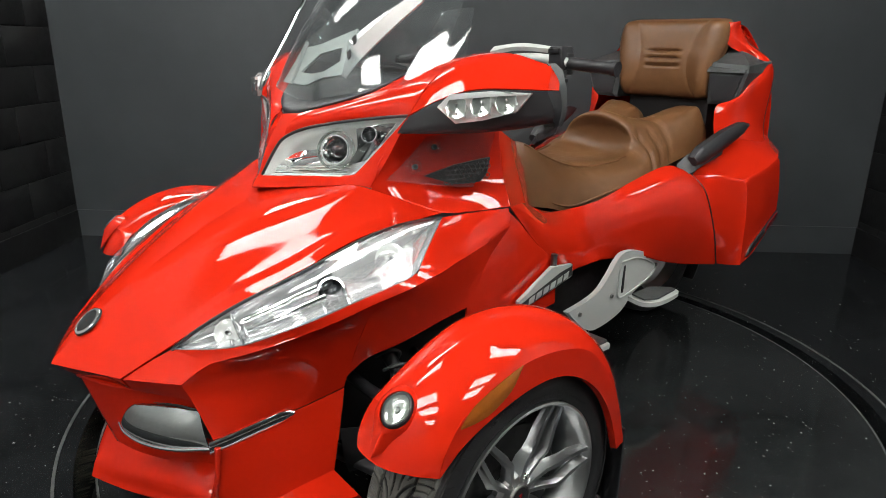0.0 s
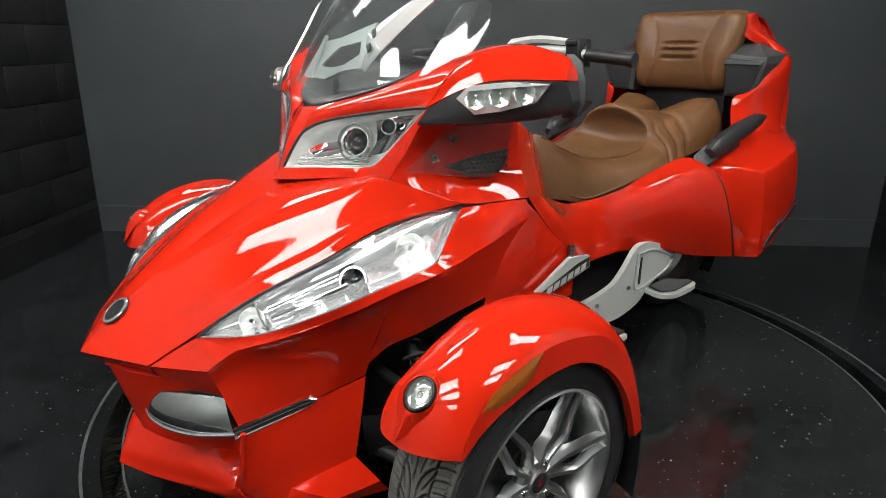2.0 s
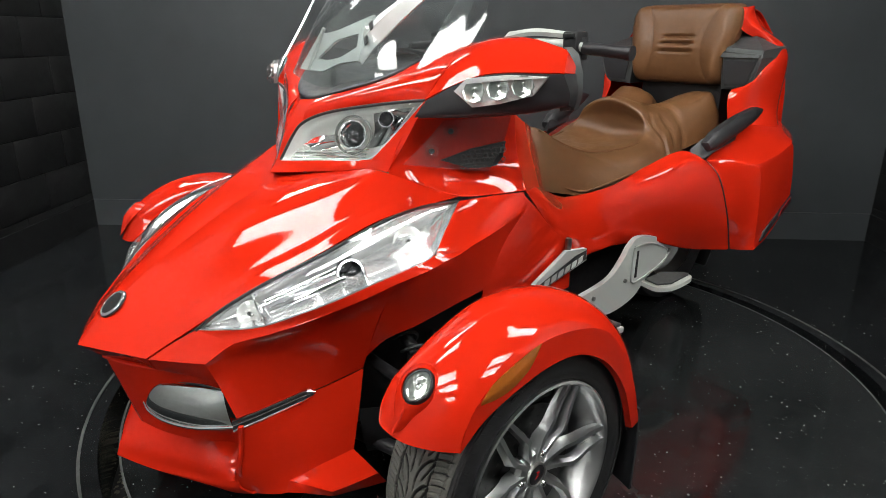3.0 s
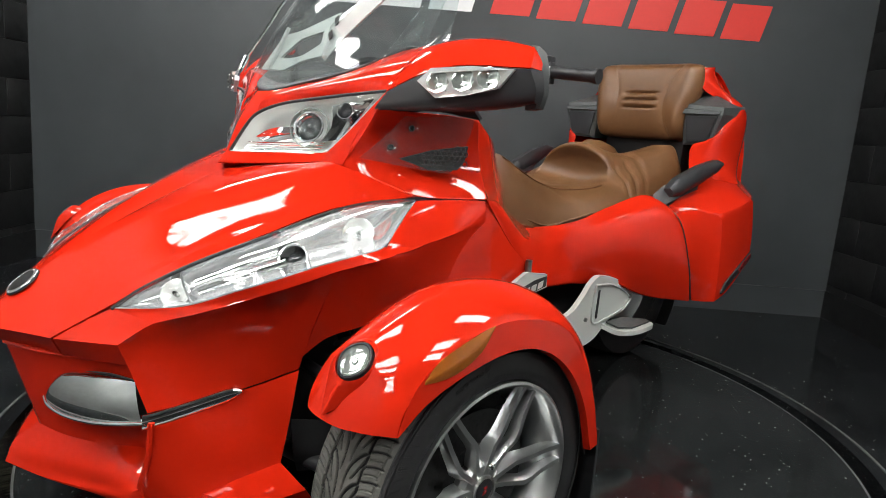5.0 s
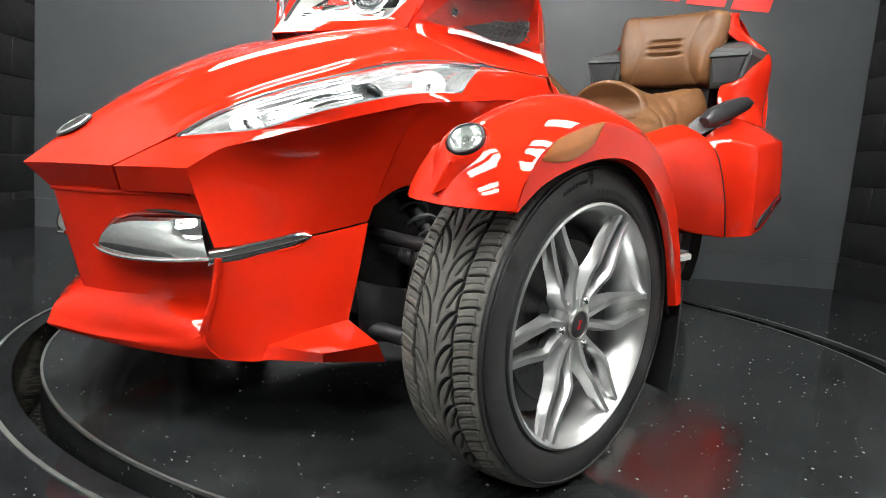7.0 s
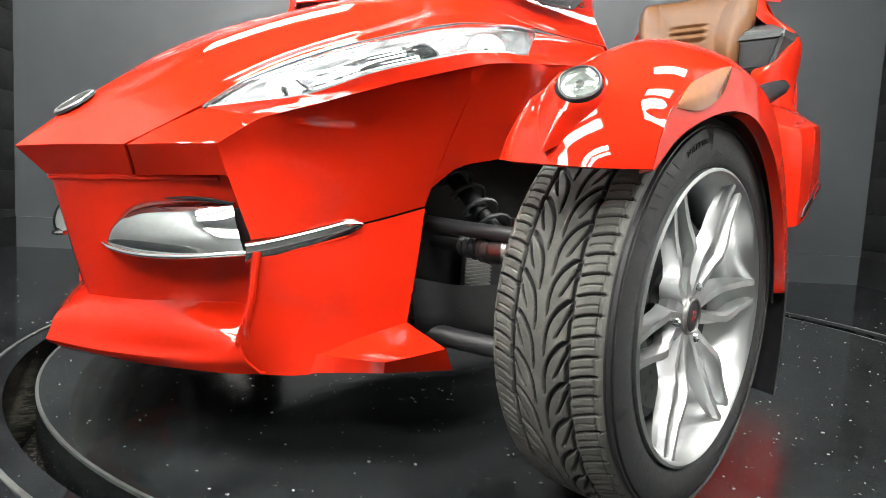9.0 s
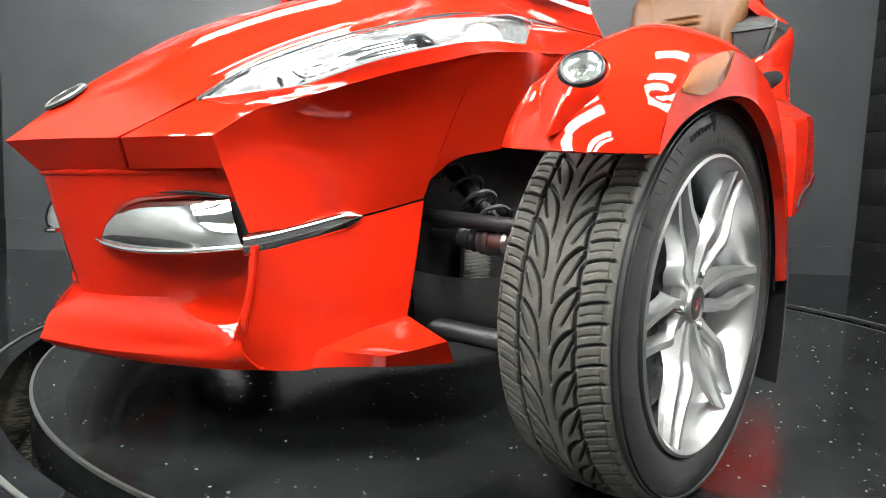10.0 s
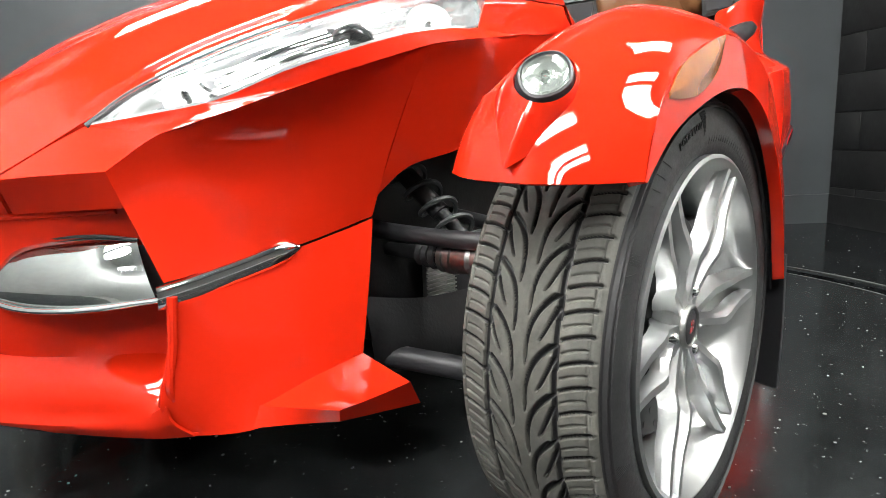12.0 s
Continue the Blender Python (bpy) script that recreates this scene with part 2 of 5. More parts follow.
def part(name, bm, mat, parent, label="", both=False, angle=38, rounded=True):
    """One mesh under a thing or a part; both adds its twin on the other side."""
    me = finish(name, bm, mat, angle)
    ob = new(name, me)
    ob.parent = parent
    rounded = rounded and mat is RED
    if rounded:
        soften(ob)
    if label:
        tagged(ob, label=label)
    if both:
        tw = new(name, me)
        if rounded:
            soften(tw)
        tw.parent = parent
        tw.scale.x = -1
        if label:
            tagged(tw, label=label)
        return ob, tw
    return ob


def thing(name, label, category, group="", kind=""):
    return tagged(new(name), label, category, group, kind)


# ---- the room ----
CORNER = Vector((0.385, 3.395, 0))
ALONG = Vector((0.697, 0.717, 0)).normalized()
INTO = Vector((ALONG.y, -ALONG.x, 0))
BACK_LEN, BOOTH, SIDE_LEN, HIGH = 4.60, 1.4, 9.5, 3.4
TC, TR = Vector((0.047, 0.684, 0)), 1.240


def room(a, b, z):
    """A point of the room: a metres along the back wall from its right corner, b metres out from it."""
    return CORNER + ALONG * a + INTO * b + Vector((0, 0, z))


def room_block(bm, a0, a1, b0, b1, z0, z1):
    lo = [room(a0, b0, z0), room(a1, b0, z0), room(a1, b1, z0), room(a0, b1, z0)]
    loft(bm, [lo, [p + Vector((0, 0, z1 - z0)) for p in lo]])


def ring(bm, r0, r1, z0, z1, seg=160):
    turned(bm, [(r0, z0), (r1, z0), (r1, z1), (r0, z1)], seg, "z", True)
    for v in bm.verts:
        v.co += TC


# floor with a round pit for the turntable
bm = bmesh.new()
inner, outer = [], []
for k in range(160):
    a = 2 * math.pi * k / 160
    d = Vector((math.cos(a), math.sin(a), 0))
    inner.append(bm.verts.new(TC + d * 1.295))
    s = 9.0 / max(abs(d.x), abs(d.y))
    outer.append(bm.verts.new(TC + d * s))
low = [bm.verts.new(v.co + Vector((0, 0, -0.22))) for v in inner]
for k in range(160):
    j = (k + 1) % 160
    bm.faces.new((inner[k], inner[j], outer[j], outer[k]))
    bm.faces.new((low[k], low[j], inner[j], inner[k]))
tagged(new("floor", finish("floor", bm, FLOOR)), "glossy black painted concrete floor with dust specks", "floor", kind="structure")
bm = bmesh.new()
ring(bm, 0.3, 1.295, -0.26, -0.215)
tagged(new("floor_pit", finish("floor_pit", bm, TRENCH)), "dusty dark bottom of the turntable pit", "floor", kind="structure")
bm = bmesh.new()
ring(bm, 1.338, 1.346, 0.0, 0.0030)
tagged(new("floor_ring", finish("floor_ring", bm, material("worn_grey_edge", (0.055, 0.058, 0.054), 0.6, spread=0.8, grain=40))), "worn grey ring line in the floor round the turntable", "trim", kind="structure")
bm = bmesh.new()
turned(bm, [(0.0, -0.20), (TR - 0.01, -0.20), (TR - 0.004, -0.19), (TR, -0.18), (TR, -0.005), (TR - 0.004, 0.0), (0.0, 0.0)], 200, "z")
for v in bm.verts:
    v.co += TC
turntable = thing("turntable", "round black glossy turntable platform with a worn edge", "turntable")
part("deck", weld(bm), TABLE, turntable, angle=30)
bm = bmesh.new()
ring(bm, TR - 0.0045, TR + 0.0012, -0.005, 0.0010, 200)
part("edge_band", bm, material("worn_table_edge", (0.05, 0.052, 0.05), 0.5, spread=0.5, grain=60), turntable, "worn grey edge")


# paint flakes on floor and deck, crumbs of dirt in the pit
def flake_field(name, count, seed, place, size, mat, label, category):
    rng = random.Random(seed)
    verts, faces = [], []
    while count:
        p = place(rng)
        if p is None:
            continue
        count -= 1
        n, r, h = rng.randint(4, 6), rng.uniform(*size), rng.uniform(.0006, .0014)
        turn, k = rng.uniform(0, 6.28), len(verts)
        stretch = rng.uniform(.35, 1)
        for z, f in ((0, 1), (h, .85)):
            for i in range(n):
                a = turn + 6.283 * i / n + rng.uniform(-.3, .3)
                x, y = math.cos(a) * r * f, math.sin(a) * r * f * stretch
                verts.append((p.x + x * math.cos(turn) - y * math.sin(turn), p.y + x * math.sin(turn) + y * math.cos(turn), p.z + z))
        faces.append(tuple(k + n + i for i in range(n)))
        faces += [(k + i, k + (i + 1) % n, k + n + (i + 1) % n, k + n + i) for i in range(n)]
    me = bpy.data.meshes.new(name)
    me.from_pydata(verts, [], faces)
    me.materials.append(mat)
    return tagged(new(name, me), label, category, kind="stuff")


def on_deck(rng):
    r, a = TR * math.sqrt(rng.uniform(.05, .98)), rng.uniform(0, 6.283)
    return TC + Vector((math.cos(a) * r, math.sin(a) * r, .0002))


def on_floor(rng):
    r, a = 1.36 + 1.3 * rng.random() ** 1.5, rng.uniform(0, 6.283)
    p = TC + Vector((math.cos(a) * r, math.sin(a) * r, .0002))
    q = p - CORNER
    return p if -BACK_LEN + .1 < q.dot(ALONG) < -.1 and q.dot(INTO) > .1 else None


def in_pit(rng):
    r, a = rng.uniform(TR + .008, 1.289), radians(rng.gauss(222, 26))
    return TC + Vector((math.cos(a) * r, math.sin(a) * r, -.2145))


FLAKE = material("pale_paint_flake", (0.22, 0.23, 0.21), 0.6, spread=0.4, grain=80)
flake_field("paint_flakes", 620, 3, on_deck, (.0009, .0038), FLAKE, "pale paint flakes scattered on the black turntable", "debris")
flake_field("floor_flakes", 480, 4, on_floor, (.0009, .0042), FLAKE, "pale flakes and dust scattered on the black floor", "debris")
flake_field("dirt_crumbs", 420, 5, in_pit, (.003, .010), material("dry_dirt", (0.16, 0.15, 0.11), 0.9, spread=0.5, grain=90), "dry dirt crumbs in the turntable pit", "debris")

# walls
WT = 0.15
bm = bmesh.new()
room_block(bm, -BACK_LEN - WT, WT, -WT, 0, 0, HIGH)
tagged(new("wall_north", finish("wall_north", bm, WALL)), "smooth dark grey painted back wall with a painted sign", "wall", kind="structure")
bm = bmesh.new()
room_block(bm, 0.004, WT, 0, BOOTH, 0, HIGH)
wall_right = tagged(new("wall_east", finish("wall_east", bm, BLOCK)), "black painted concrete block wall", "wall", kind="structure")
bm = bmesh.new()
room_block(bm, -BACK_LEN - WT, -BACK_LEN - 0.004, 0, BOOTH, 0, HIGH)
wall_left = tagged(new("wall_west", finish("wall_west", bm, BLOCK)), "black painted concrete block wall", "wall", kind="structure")
# added walls out of view: a pale stretch brightens the flanks, the rest stays darker
for nm, a0, a1, b0, b1, mt, lb in (("wall_unseen_east", 0.0, WT, BOOTH, 3.3, SHOP, "unseen pale wall added to reflect in the red flanks"), ("wall_unseen_east_end", 0.0, WT, 3.3, SIDE_LEN, SHOP_END, "unseen grey wall, its tone set for the reflections"),
                                   ("wall_unseen_west", -BACK_LEN - WT, -BACK_LEN, BOOTH, SIDE_LEN, SHOP_WEST, "unseen grey wall, its tone set for the reflections")):
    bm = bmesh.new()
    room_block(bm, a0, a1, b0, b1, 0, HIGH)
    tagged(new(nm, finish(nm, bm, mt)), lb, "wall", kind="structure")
# unseen slab, added to bounce light up onto the beak and bumper
bm = bmesh.new()
room_block(bm, -BACK_LEN, 0, 4.2, SIDE_LEN, -0.05, 0.006)
tagged(new("floor_bounce", finish("floor_bounce", bm, BOUNCE_GREY)), "unseen grey slab added to light the front from below", "floor", kind="structure")
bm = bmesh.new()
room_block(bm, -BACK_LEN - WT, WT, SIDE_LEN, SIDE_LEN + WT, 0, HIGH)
tagged(new("wall_south", finish("wall_south", bm, SHOP_END)), "unseen grey wall, its tone set for the reflections", "wall", kind="structure")
bm = bmesh.new()
room_block(bm, -BACK_LEN - WT, WT, -WT, SIDE_LEN + WT, HIGH, HIGH + 0.1)
tagged(new("ceiling", finish("ceiling", bm, CEIL)), "plain grey ceiling with fluorescent lights", "ceiling", kind="structure")
# low plinth along the foot of the walls
bm = bmesh.new()
room_block(bm, -BACK_LEN, 0, 0, 0.012, 0, 0.16)
tagged(new("baseboard", finish("baseboard", bm, WALL)), "dark grey painted strip along the wall's foot", "baseboard", kind="structure")
for a0, a1 in ((0.004, 0.02), (-BACK_LEN - 0.02, -BACK_LEN - 0.004)):
    bm = bmesh.new()
    room_block(bm, a0 - (0.012 if a0 > 0 else 0), a1 + (0 if a0 > 0 else 0.012), 0.0125, BOOTH, 0, 0.16)
    tagged(new("baseboard", finish("baseboard", bm, BLOCK)), "black painted strip along the wall's foot", "baseboard", kind="structure")

# fluorescent ceiling lights
def ceiling_light(a, b, z, turn):
    """A long open fitting with four tubes, hung under the ceiling."""
    t = thing("ceiling_light", "white fluorescent ceiling light with four glowing tubes", "ceiling light", "ceiling lights")
    bm = bmesh.new()
    block(bm, (-0.62, -0.24, 0.03), (0.62, 0.24, 0.09), 0.01)
    part("housing", bm, FITTING, t)
    for y in (-0.17, -0.06, 0.06, 0.17):
        bm = bmesh.new()
        pipe(bm, [(-0.59, y, 0.0), (0.59, y, 0.0)], 0.038, 12)
        part("tube", bm, TUBE, t, "glowing fluorescent tube")
    for x in (-0.5, 0.5):
        bm = bmesh.new()
        pipe(bm, [(x, 0, 0.09), (x, 0, HIGH - z)], 0.005, 6)
        part("hanger", bm, STEEL, t)
    t.matrix_world = Matrix.Translation(room(a, b, z)) @ Matrix.Rotation(math.atan2(ALONG.y, ALONG.x) + radians(turn), 4, "Z")
    return t


# last three fittings are unseen, added to lighten the left side and the front
for a, b in [(a, b) for a in (-3.75, -1.0) for b in (2.1, 3.5, 4.15)] + [(-3.75, b) for b in (0.5, 5.6, 6.3)]:
    ceiling_light(a, b, 2.9, 0)

# painted sign on the back wall: plain slanted blocks in place of lettering
sign = thing("wall_sign", "painted wall sign of slanted red and white blocks", "sign")


def sign_block(name, a0, a1, z0, z1, mat, label, slant=0.045, hole=False):
    bm = bmesh.new()
    lo = [room(a0, 0.0, z0), room(a1, 0.0, z0), room(a1 + slant, 0.0, z1), room(a0 + slant, 0.0, z1)]
    slab(bm, lo, INTO * 0.004)
    return part(name, bm, mat, sign, label)


for i in range(6):
    sign_block("sign_block", -2.085 + i * 0.252, -2.085 + i * 0.252 + 0.215, 1.545 - .007 * i, 1.730 - .007 * i, SIGN_RED, "slanted red painted block of the wall sign")
for i in range(5):
    sign_block("sign_block", -3.54 + i * 0.28, -3.54 + i * 0.28 + 0.235, 1.545, 1.725, SIGN_WHITE, "slanted white painted block of the wall sign")
for i in range(8):
    sign_block("sign_bar", -1.42 + i * 0.112, -1.42 + i * 0.112 + 0.088, 1.752 - .003 * i, 1.802 - .003 * i, SIGN_WHITE, "small white painted bar above the sign", 0.0)
bm = bmesh.new()
for a0, a1, z0, z1 in ((-4.2, -3.7, 1.53, 1.555), (-4.2, -3.7, 1.95, 1.975), (-4.2, -4.175, 1.555, 1.95), (-3.725, -3.7, 1.555, 1.95)):
    slab(bm, [room(a0, 0, z0), room(a1, 0, z0), room(a1, 0, z1), room(a0, 0, z1)], INTO * 0.004)
part("sign_outline", bm, SIGN_WHITE, sign, "white painted square outline")

# ---- the three-wheeled motorcycle: x to its left, y towards its tail, front axle at y = 0 ----
trike = thing("three_wheel_motorcycle", "glossy red three-wheeled touring motorcycle with brown leather seats", "motorcycle")

# bonnet with its beak
bm = bmesh.new()
hood = [[(0, -.613, .473), (.065, -.585, .477), (.125, -.556, .480), (.184, -.527, .482)],
        [(0, -.53, .545), (.08, -.513, .543), (.15, -.488, .530), (.208, -.480, .514)],
        [(0, -.44, .612), (.10, -.42, .610), (.18, -.40, .588), (.252, -.402, .570)],
        [(0, -.33, .675), (.12, -.315, .675), (.21, -.30, .650), (.284, -.318, .620)],
        [(0, -.21, .737), (.14, -.20, .737), (.245, -.19, .706), (.331, -.19, .678)],
        [(0, -.10, .783), (.16, -.09, .788), (.262, -.06, .762), (.348, -.03, .731)],
        [(0, .0, .800), (.18, .01, .810), (.275, .036, .812), (.381, .165, .758)]]
skin = sheet(bm, hood, 64, 44, flow=(3, 3))
for i in range(45):
    edge = skin[-1][i].co.x
    for col in skin:
        # a crease that opens out towards the screen, and a rolled edge along the headlight
        v = col[i]
        grow = min(1, max(0, (v.co.y + .47) / .12)) * min(1, max(0, (.10 - v.co.y) / .10))
        fold, roll = min(.045 + .44 * max(0, v.co.y + .41), edge * .6), edge - .024
        v.co.z += .0055 * grow * (v.co.x / fold if v.co.x < fold else (edge - v.co.x) / (edge - fold))
        v.co.z += .0035 * grow * max(0, 1 - abs(v.co.x - roll) / .024)
sheet(bm, [hood[0], [(0, -.571, .433), (.055, -.545, .435), (.108, -.52, .437), (.158, -.504, .439)]], 28, 4)
mirrored(bm)
part("bonnet", thick(bm, 0.004), RED, trike, "glossy red beaked bonnet")

# cheek panels that carry the long headlights
LAMP_TOP = [(.241, -.437, .543), (.264, -.39, .582), (.290, -.318, .622), (.318, -.25, .654), (.336, -.187, .678), (.347, -.111, .705), (.353, -.025, .731), (.364, .068, .747), (.388, .160, .752)]
LAMP_LOW = [(.243, -.438, .541), (.315, -.392, .553), (.368, -.345, .566), (.425, -.29, .597), (.460, -.23, .620), (.485, -.15, .645), (.493, -.07, .660), (.482, .005, .670), (.445, .07, .705), (.389, .162, .749)]
bm = bmesh.new()
sheet(bm, [[(.190, -.524, .482), (.216, -.478, .515), (.241, -.438, .541)], [(.301, -.448, .489), (.312, -.418, .511), (.330, -.394, .530)]], 8, 8)
sheet(bm, [[(.190, -.524, .482), (.246, -.488, .486), (.301, -.448, .489)], [(.164, -.501, .439), (.232, -.467, .443), (.297, -.430, .446)]], 8, 4)
sheet(bm, [LAMP_LOW[:8], [(.330, -.394, .530), (.381, -.342, .552), (.414, -.302, .570), (.447, -.252, .590), (.477, -.188, .612), (.498, -.110, .636), (.506, -.033, .649), (.500, .02, .656)]], 28, 4)
sheet(bm, [[(.301, -.448, .489), (.330, -.394, .530), (.381, -.342, .552), (.447, -.252, .590), (.498, -.110, .636)],
           [(.298, -.438, .465), (.322, -.380, .49), (.355, -.325, .51), (.412, -.235, .540), (.462, -.118, .575)],
           [(.300, -.428, .440), (.322, -.372, .45), (.345, -.318, .46), (.388, -.232, .480), (.430, -.126, .500)],
           [(.325, -.405, .357), (.335, -.355, .364), (.346, -.31, .371), (.370, -.235, .384), (.397, -.132, .411)]], 28, 14, flow=(3, 3))
sheet(bm, [[(.498, -.110, .636), (.506, -.033, .649), (.500, .02, .656), (.487, .12, .672), (.437, .348, .700)],
           [(.470, -.115, .592), (.488, -.03, .615), (.492, .03, .628), (.480, .12, .640), (.443, .30, .670)],
           [(.442, -.122, .528), (.466, -.03, .568), (.477, .03, .585), (.470, .12, .600), (.450, .25, .625)],
           [(.406, -.130, .440), (.426, -.085, .478), (.444, -.01, .496), (.452, .10, .520), (.452, .205, .535)]], 24, 14, flow=(3, 2))
sheet(bm, [[(.389, .162, .749), (.408, .25, .751), (.428, .349, .750)], [(.447, .068, .705), (.452, .18, .713), (.434, .349, .727)], [(.486, .004, .667), (.487, .12, .672), (.437, .348, .700)]], 12, 10, flow=(1, 1))
sheet(bm, [[(.486, .004, .667), (.487, .06, .670), (.487, .12, .672)], [(.499, .012, .656), (.499, .06, .662), (.487, .12, .672)]], 6, 3)
part("cheek_panel", thick(bm, 0.004), RED, trike, "glossy red cheek panel round the headlight", both=True, angle=66, rounded=False)

# long headlights
def turned_at(profile, centre, out, side, seg=28):
    """A turned piece that faces along out; side -1 puts it on the other side."""
    bm = bmesh.new()
    turned(bm, profile, seg, "z")
    m = Matrix.Translation(centre) @ Vector(out).normalized().to_track_quat("Z", "Y").to_matrix().to_4x4()
    for v in bm.verts:
        v.co = m @ v.co
        v.co.x *= side
    return bm


def sided(bm, side):
    for v in bm.verts:
        v.co.x *= side
    return bm


low9 = spline(LAMP_LOW, 8)
for side in (1, -1):
    bm = bmesh.new()
    rows = [[], [], [], [], [], []]
    for i, (a, b) in enumerate(zip(spline(LAMP_TOP, 16), spline(LAMP_LOW, 16))):
        d = .010 + .052 * math.sin(math.pi * min(1, .05 + .95 * i / 16)) ** .8
        inn = Vector((-.62, .60, -.30)) * d
        rows[0].append(a)
        rows[1].append(a.lerp(b, .10) + inn * .55)
        rows[2].append(a.lerp(b, .38) + inn * 1.0)
        rows[3].append(a.lerp(b, .62) + inn * 1.0)
        rows[4].append(a.lerp(b, .86) + inn * .62)
        rows[5].append(b)
    sheet(bm, rows, 48, 24)
    lamp = part("headlight", thick(sided(bm, side), 0.003), REFLECTOR, trike, "long slanted headlight with chrome reflector and clear lens")
    bm = bmesh.new()
    midl = [(Vector(a) + b) / 2 + Vector((.012, -.008, .012)) for a, b in zip(LAMP_TOP, low9)]
    midl[0], midl[-1] = (Vector(LAMP_TOP[0]) + low9[0]) / 2, (Vector(LAMP_TOP[-1]) + low9[-1]) / 2
    sheet(bm, [[Vector(p) for p in LAMP_TOP], midl, low9], 40, 12)
    part("lens", sided(bm, side), CLEAR, lamp, "clear plastic lens").visible_shadow = False
    # projector with its barrel, turn signal bowl, high beam bowl
    c, out = Vector((.392, -.150, .640)), (.66, -.62, .42)
    part("projector", turned_at([(.024, -.035), (.030, -.012), (.031, .006), (.029, .009), (.026, .009), (.023, .0), (.021, -.02)], c, out, side), CHROME, lamp)
    part("projector_lens", turned_at([(.0005, .002), (.009, .0), (.017, -.007), (.0215, -.018)], c, out, side), BULB, lamp)
    part("signal_bowl", turned_at([(.001, -.008), (.007, -.006), (.014, -.004), (.022, .002), (.026, .008), (.028, .007)], Vector((.306, -.345, .572)), (.6, -.62, .5), side, 24), BRIGHT, lamp)
    part("signal_bulb", turned_at([(.0005, .014), (.003, .013), (.005, .008), (.005, -.006)], Vector((.306, -.345, .572)), (.6, -.62, .5), side, 14), BULB, lamp)
    part("high_beam_bowl", turned_at([(.004, -.020), (.014, -.017), (.024, -.010), (.030, .0), (.033, .006)], Vector((.398, .000, .684)), (.62, -.62, .48), side, 32), BRIGHT, lamp)
    part("high_beam_bulb", turned_at([(.0005, .006), (.004, .004), (.006, .0), (.006, -.02)], Vector((.398, .000, .684)), (.62, -.62, .48), side, 14), DARKCHROME, lamp)
    # black module behind the projector and two chrome bars that run forward from it
    bm = bmesh.new()
    loft(bm, [[Vector((.358, -.165, .648)) + Vector(q) for q in ((0, 0, 0), (.012, .03, .004), (.006, .034, .022), (-.004, .004, .018))],
              [Vector((.372, -.175, .640)) + Vector(q) for q in ((0, 0, 0), (.012, .03, .004), (.006, .034, .022), (-.004, .004, .018))]])
    part("lamp_module", sided(bm, side), BLACK, lamp)
    for f in (.42, .66):
        bm = bmesh.new()
        pts = [Vector(a).lerp(b, f) + Vector((-.016, .012, -.008)) for a, b in zip(LAMP_TOP[2:5], low9[2:5])]
        pipe(bm, pts, .0065, 10, 18)
        part("chrome_bar", sided(bm, side), CHROME, lamp)
    bm = bmesh.new()
    p, q = Vector(LAMP_TOP[2]).lerp(low9[2], .1), Vector(LAMP_TOP[2]).lerp(low9[2], .95)
    sheet(bm, [[p + Vector((-.004, -.012, -.006)), p.lerp(q, .5) + Vector((-.006, -.012, -.01)), q + Vector((-.004, -.012, -.002))], [p + Vector((-.03, .012, -.012)), p.lerp(q, .5) + Vector((-.045, .012, -.02)), q + Vector((-.035, .012, -.004))]], 10, 5)
    part("divider", sided(thick(bm, .004), side), CHROME, lamp)
    bm = bmesh.new()
    pipe(bm, [Vector(p) + Vector((.001, -.001, -.003)) for p in LAMP_TOP], .0042, 8, 48)
    part("lens_frame", sided(bm, side), BLACK, lamp, "thin black lens surround")

# lower front: middle panel with intakes, chrome inserts, lip and corner fins
bm = bmesh.new()
MIDDLE = [[(0, -.566, .434), (.09, -.534, .437), (.19, -.477, .442), (.262, -.424, .446), (.302, -.396, .446)],
          [(0, -.538, .335), (.09, -.508, .335), (.19, -.455, .335), (.256, -.400, .338), (.318, -.372, .338)],
          [(0, -.510, .238), (.09, -.485, .242), (.19, -.440, .250), (.248, -.388, .252), (.308, -.375, .252)]]
LIP = [(0, -.570, .180), (.10, -.524, .175), (.20, -.466, .177), (.285, -.428, .190), (.318, -.415, .205)]
sheet(bm, MIDDLE, 24, 12, flow=(3, 2))
sheet(bm, [MIDDLE[2], [(0, -.556, .212), (.09, -.520, .211), (.20, -.464, .212), (.278, -.420, .216), (.312, -.37, .218)], LIP], 24, 8)
pipe(bm, [Vector(p) + Vector((0, .001, -.005)) for p in MIDDLE[0][:4]], .0045, 8, 24)
sheet(bm, [LIP, [(0, -.572, .168), (.10, -.526, .164), (.20, -.470, .165), (.285, -.428, .172), (.322, -.410, .182)], [(0, -.545, .150), (.10, -.505, .149), (.20, -.457, .150), (.285, -.415, .154), (.325, -.385, .157)]], 24, 5)
sheet(bm, [[(0, -.545, .150), (.10, -.505, .149), (.20, -.457, .150), (.285, -.415, .154), (.325, -.385, .157)], [(0, -.40, .150), (.10, -.40, .149), (.20, -.40, .150), (.285, -.36, .155), (.33, -.33, .157)]], 24, 3)
mirrored(bm)
part("front_bumper", thick(bm, 0.004), RED, trike, "red lower front panel with a forward lip")
bm = bmesh.new()
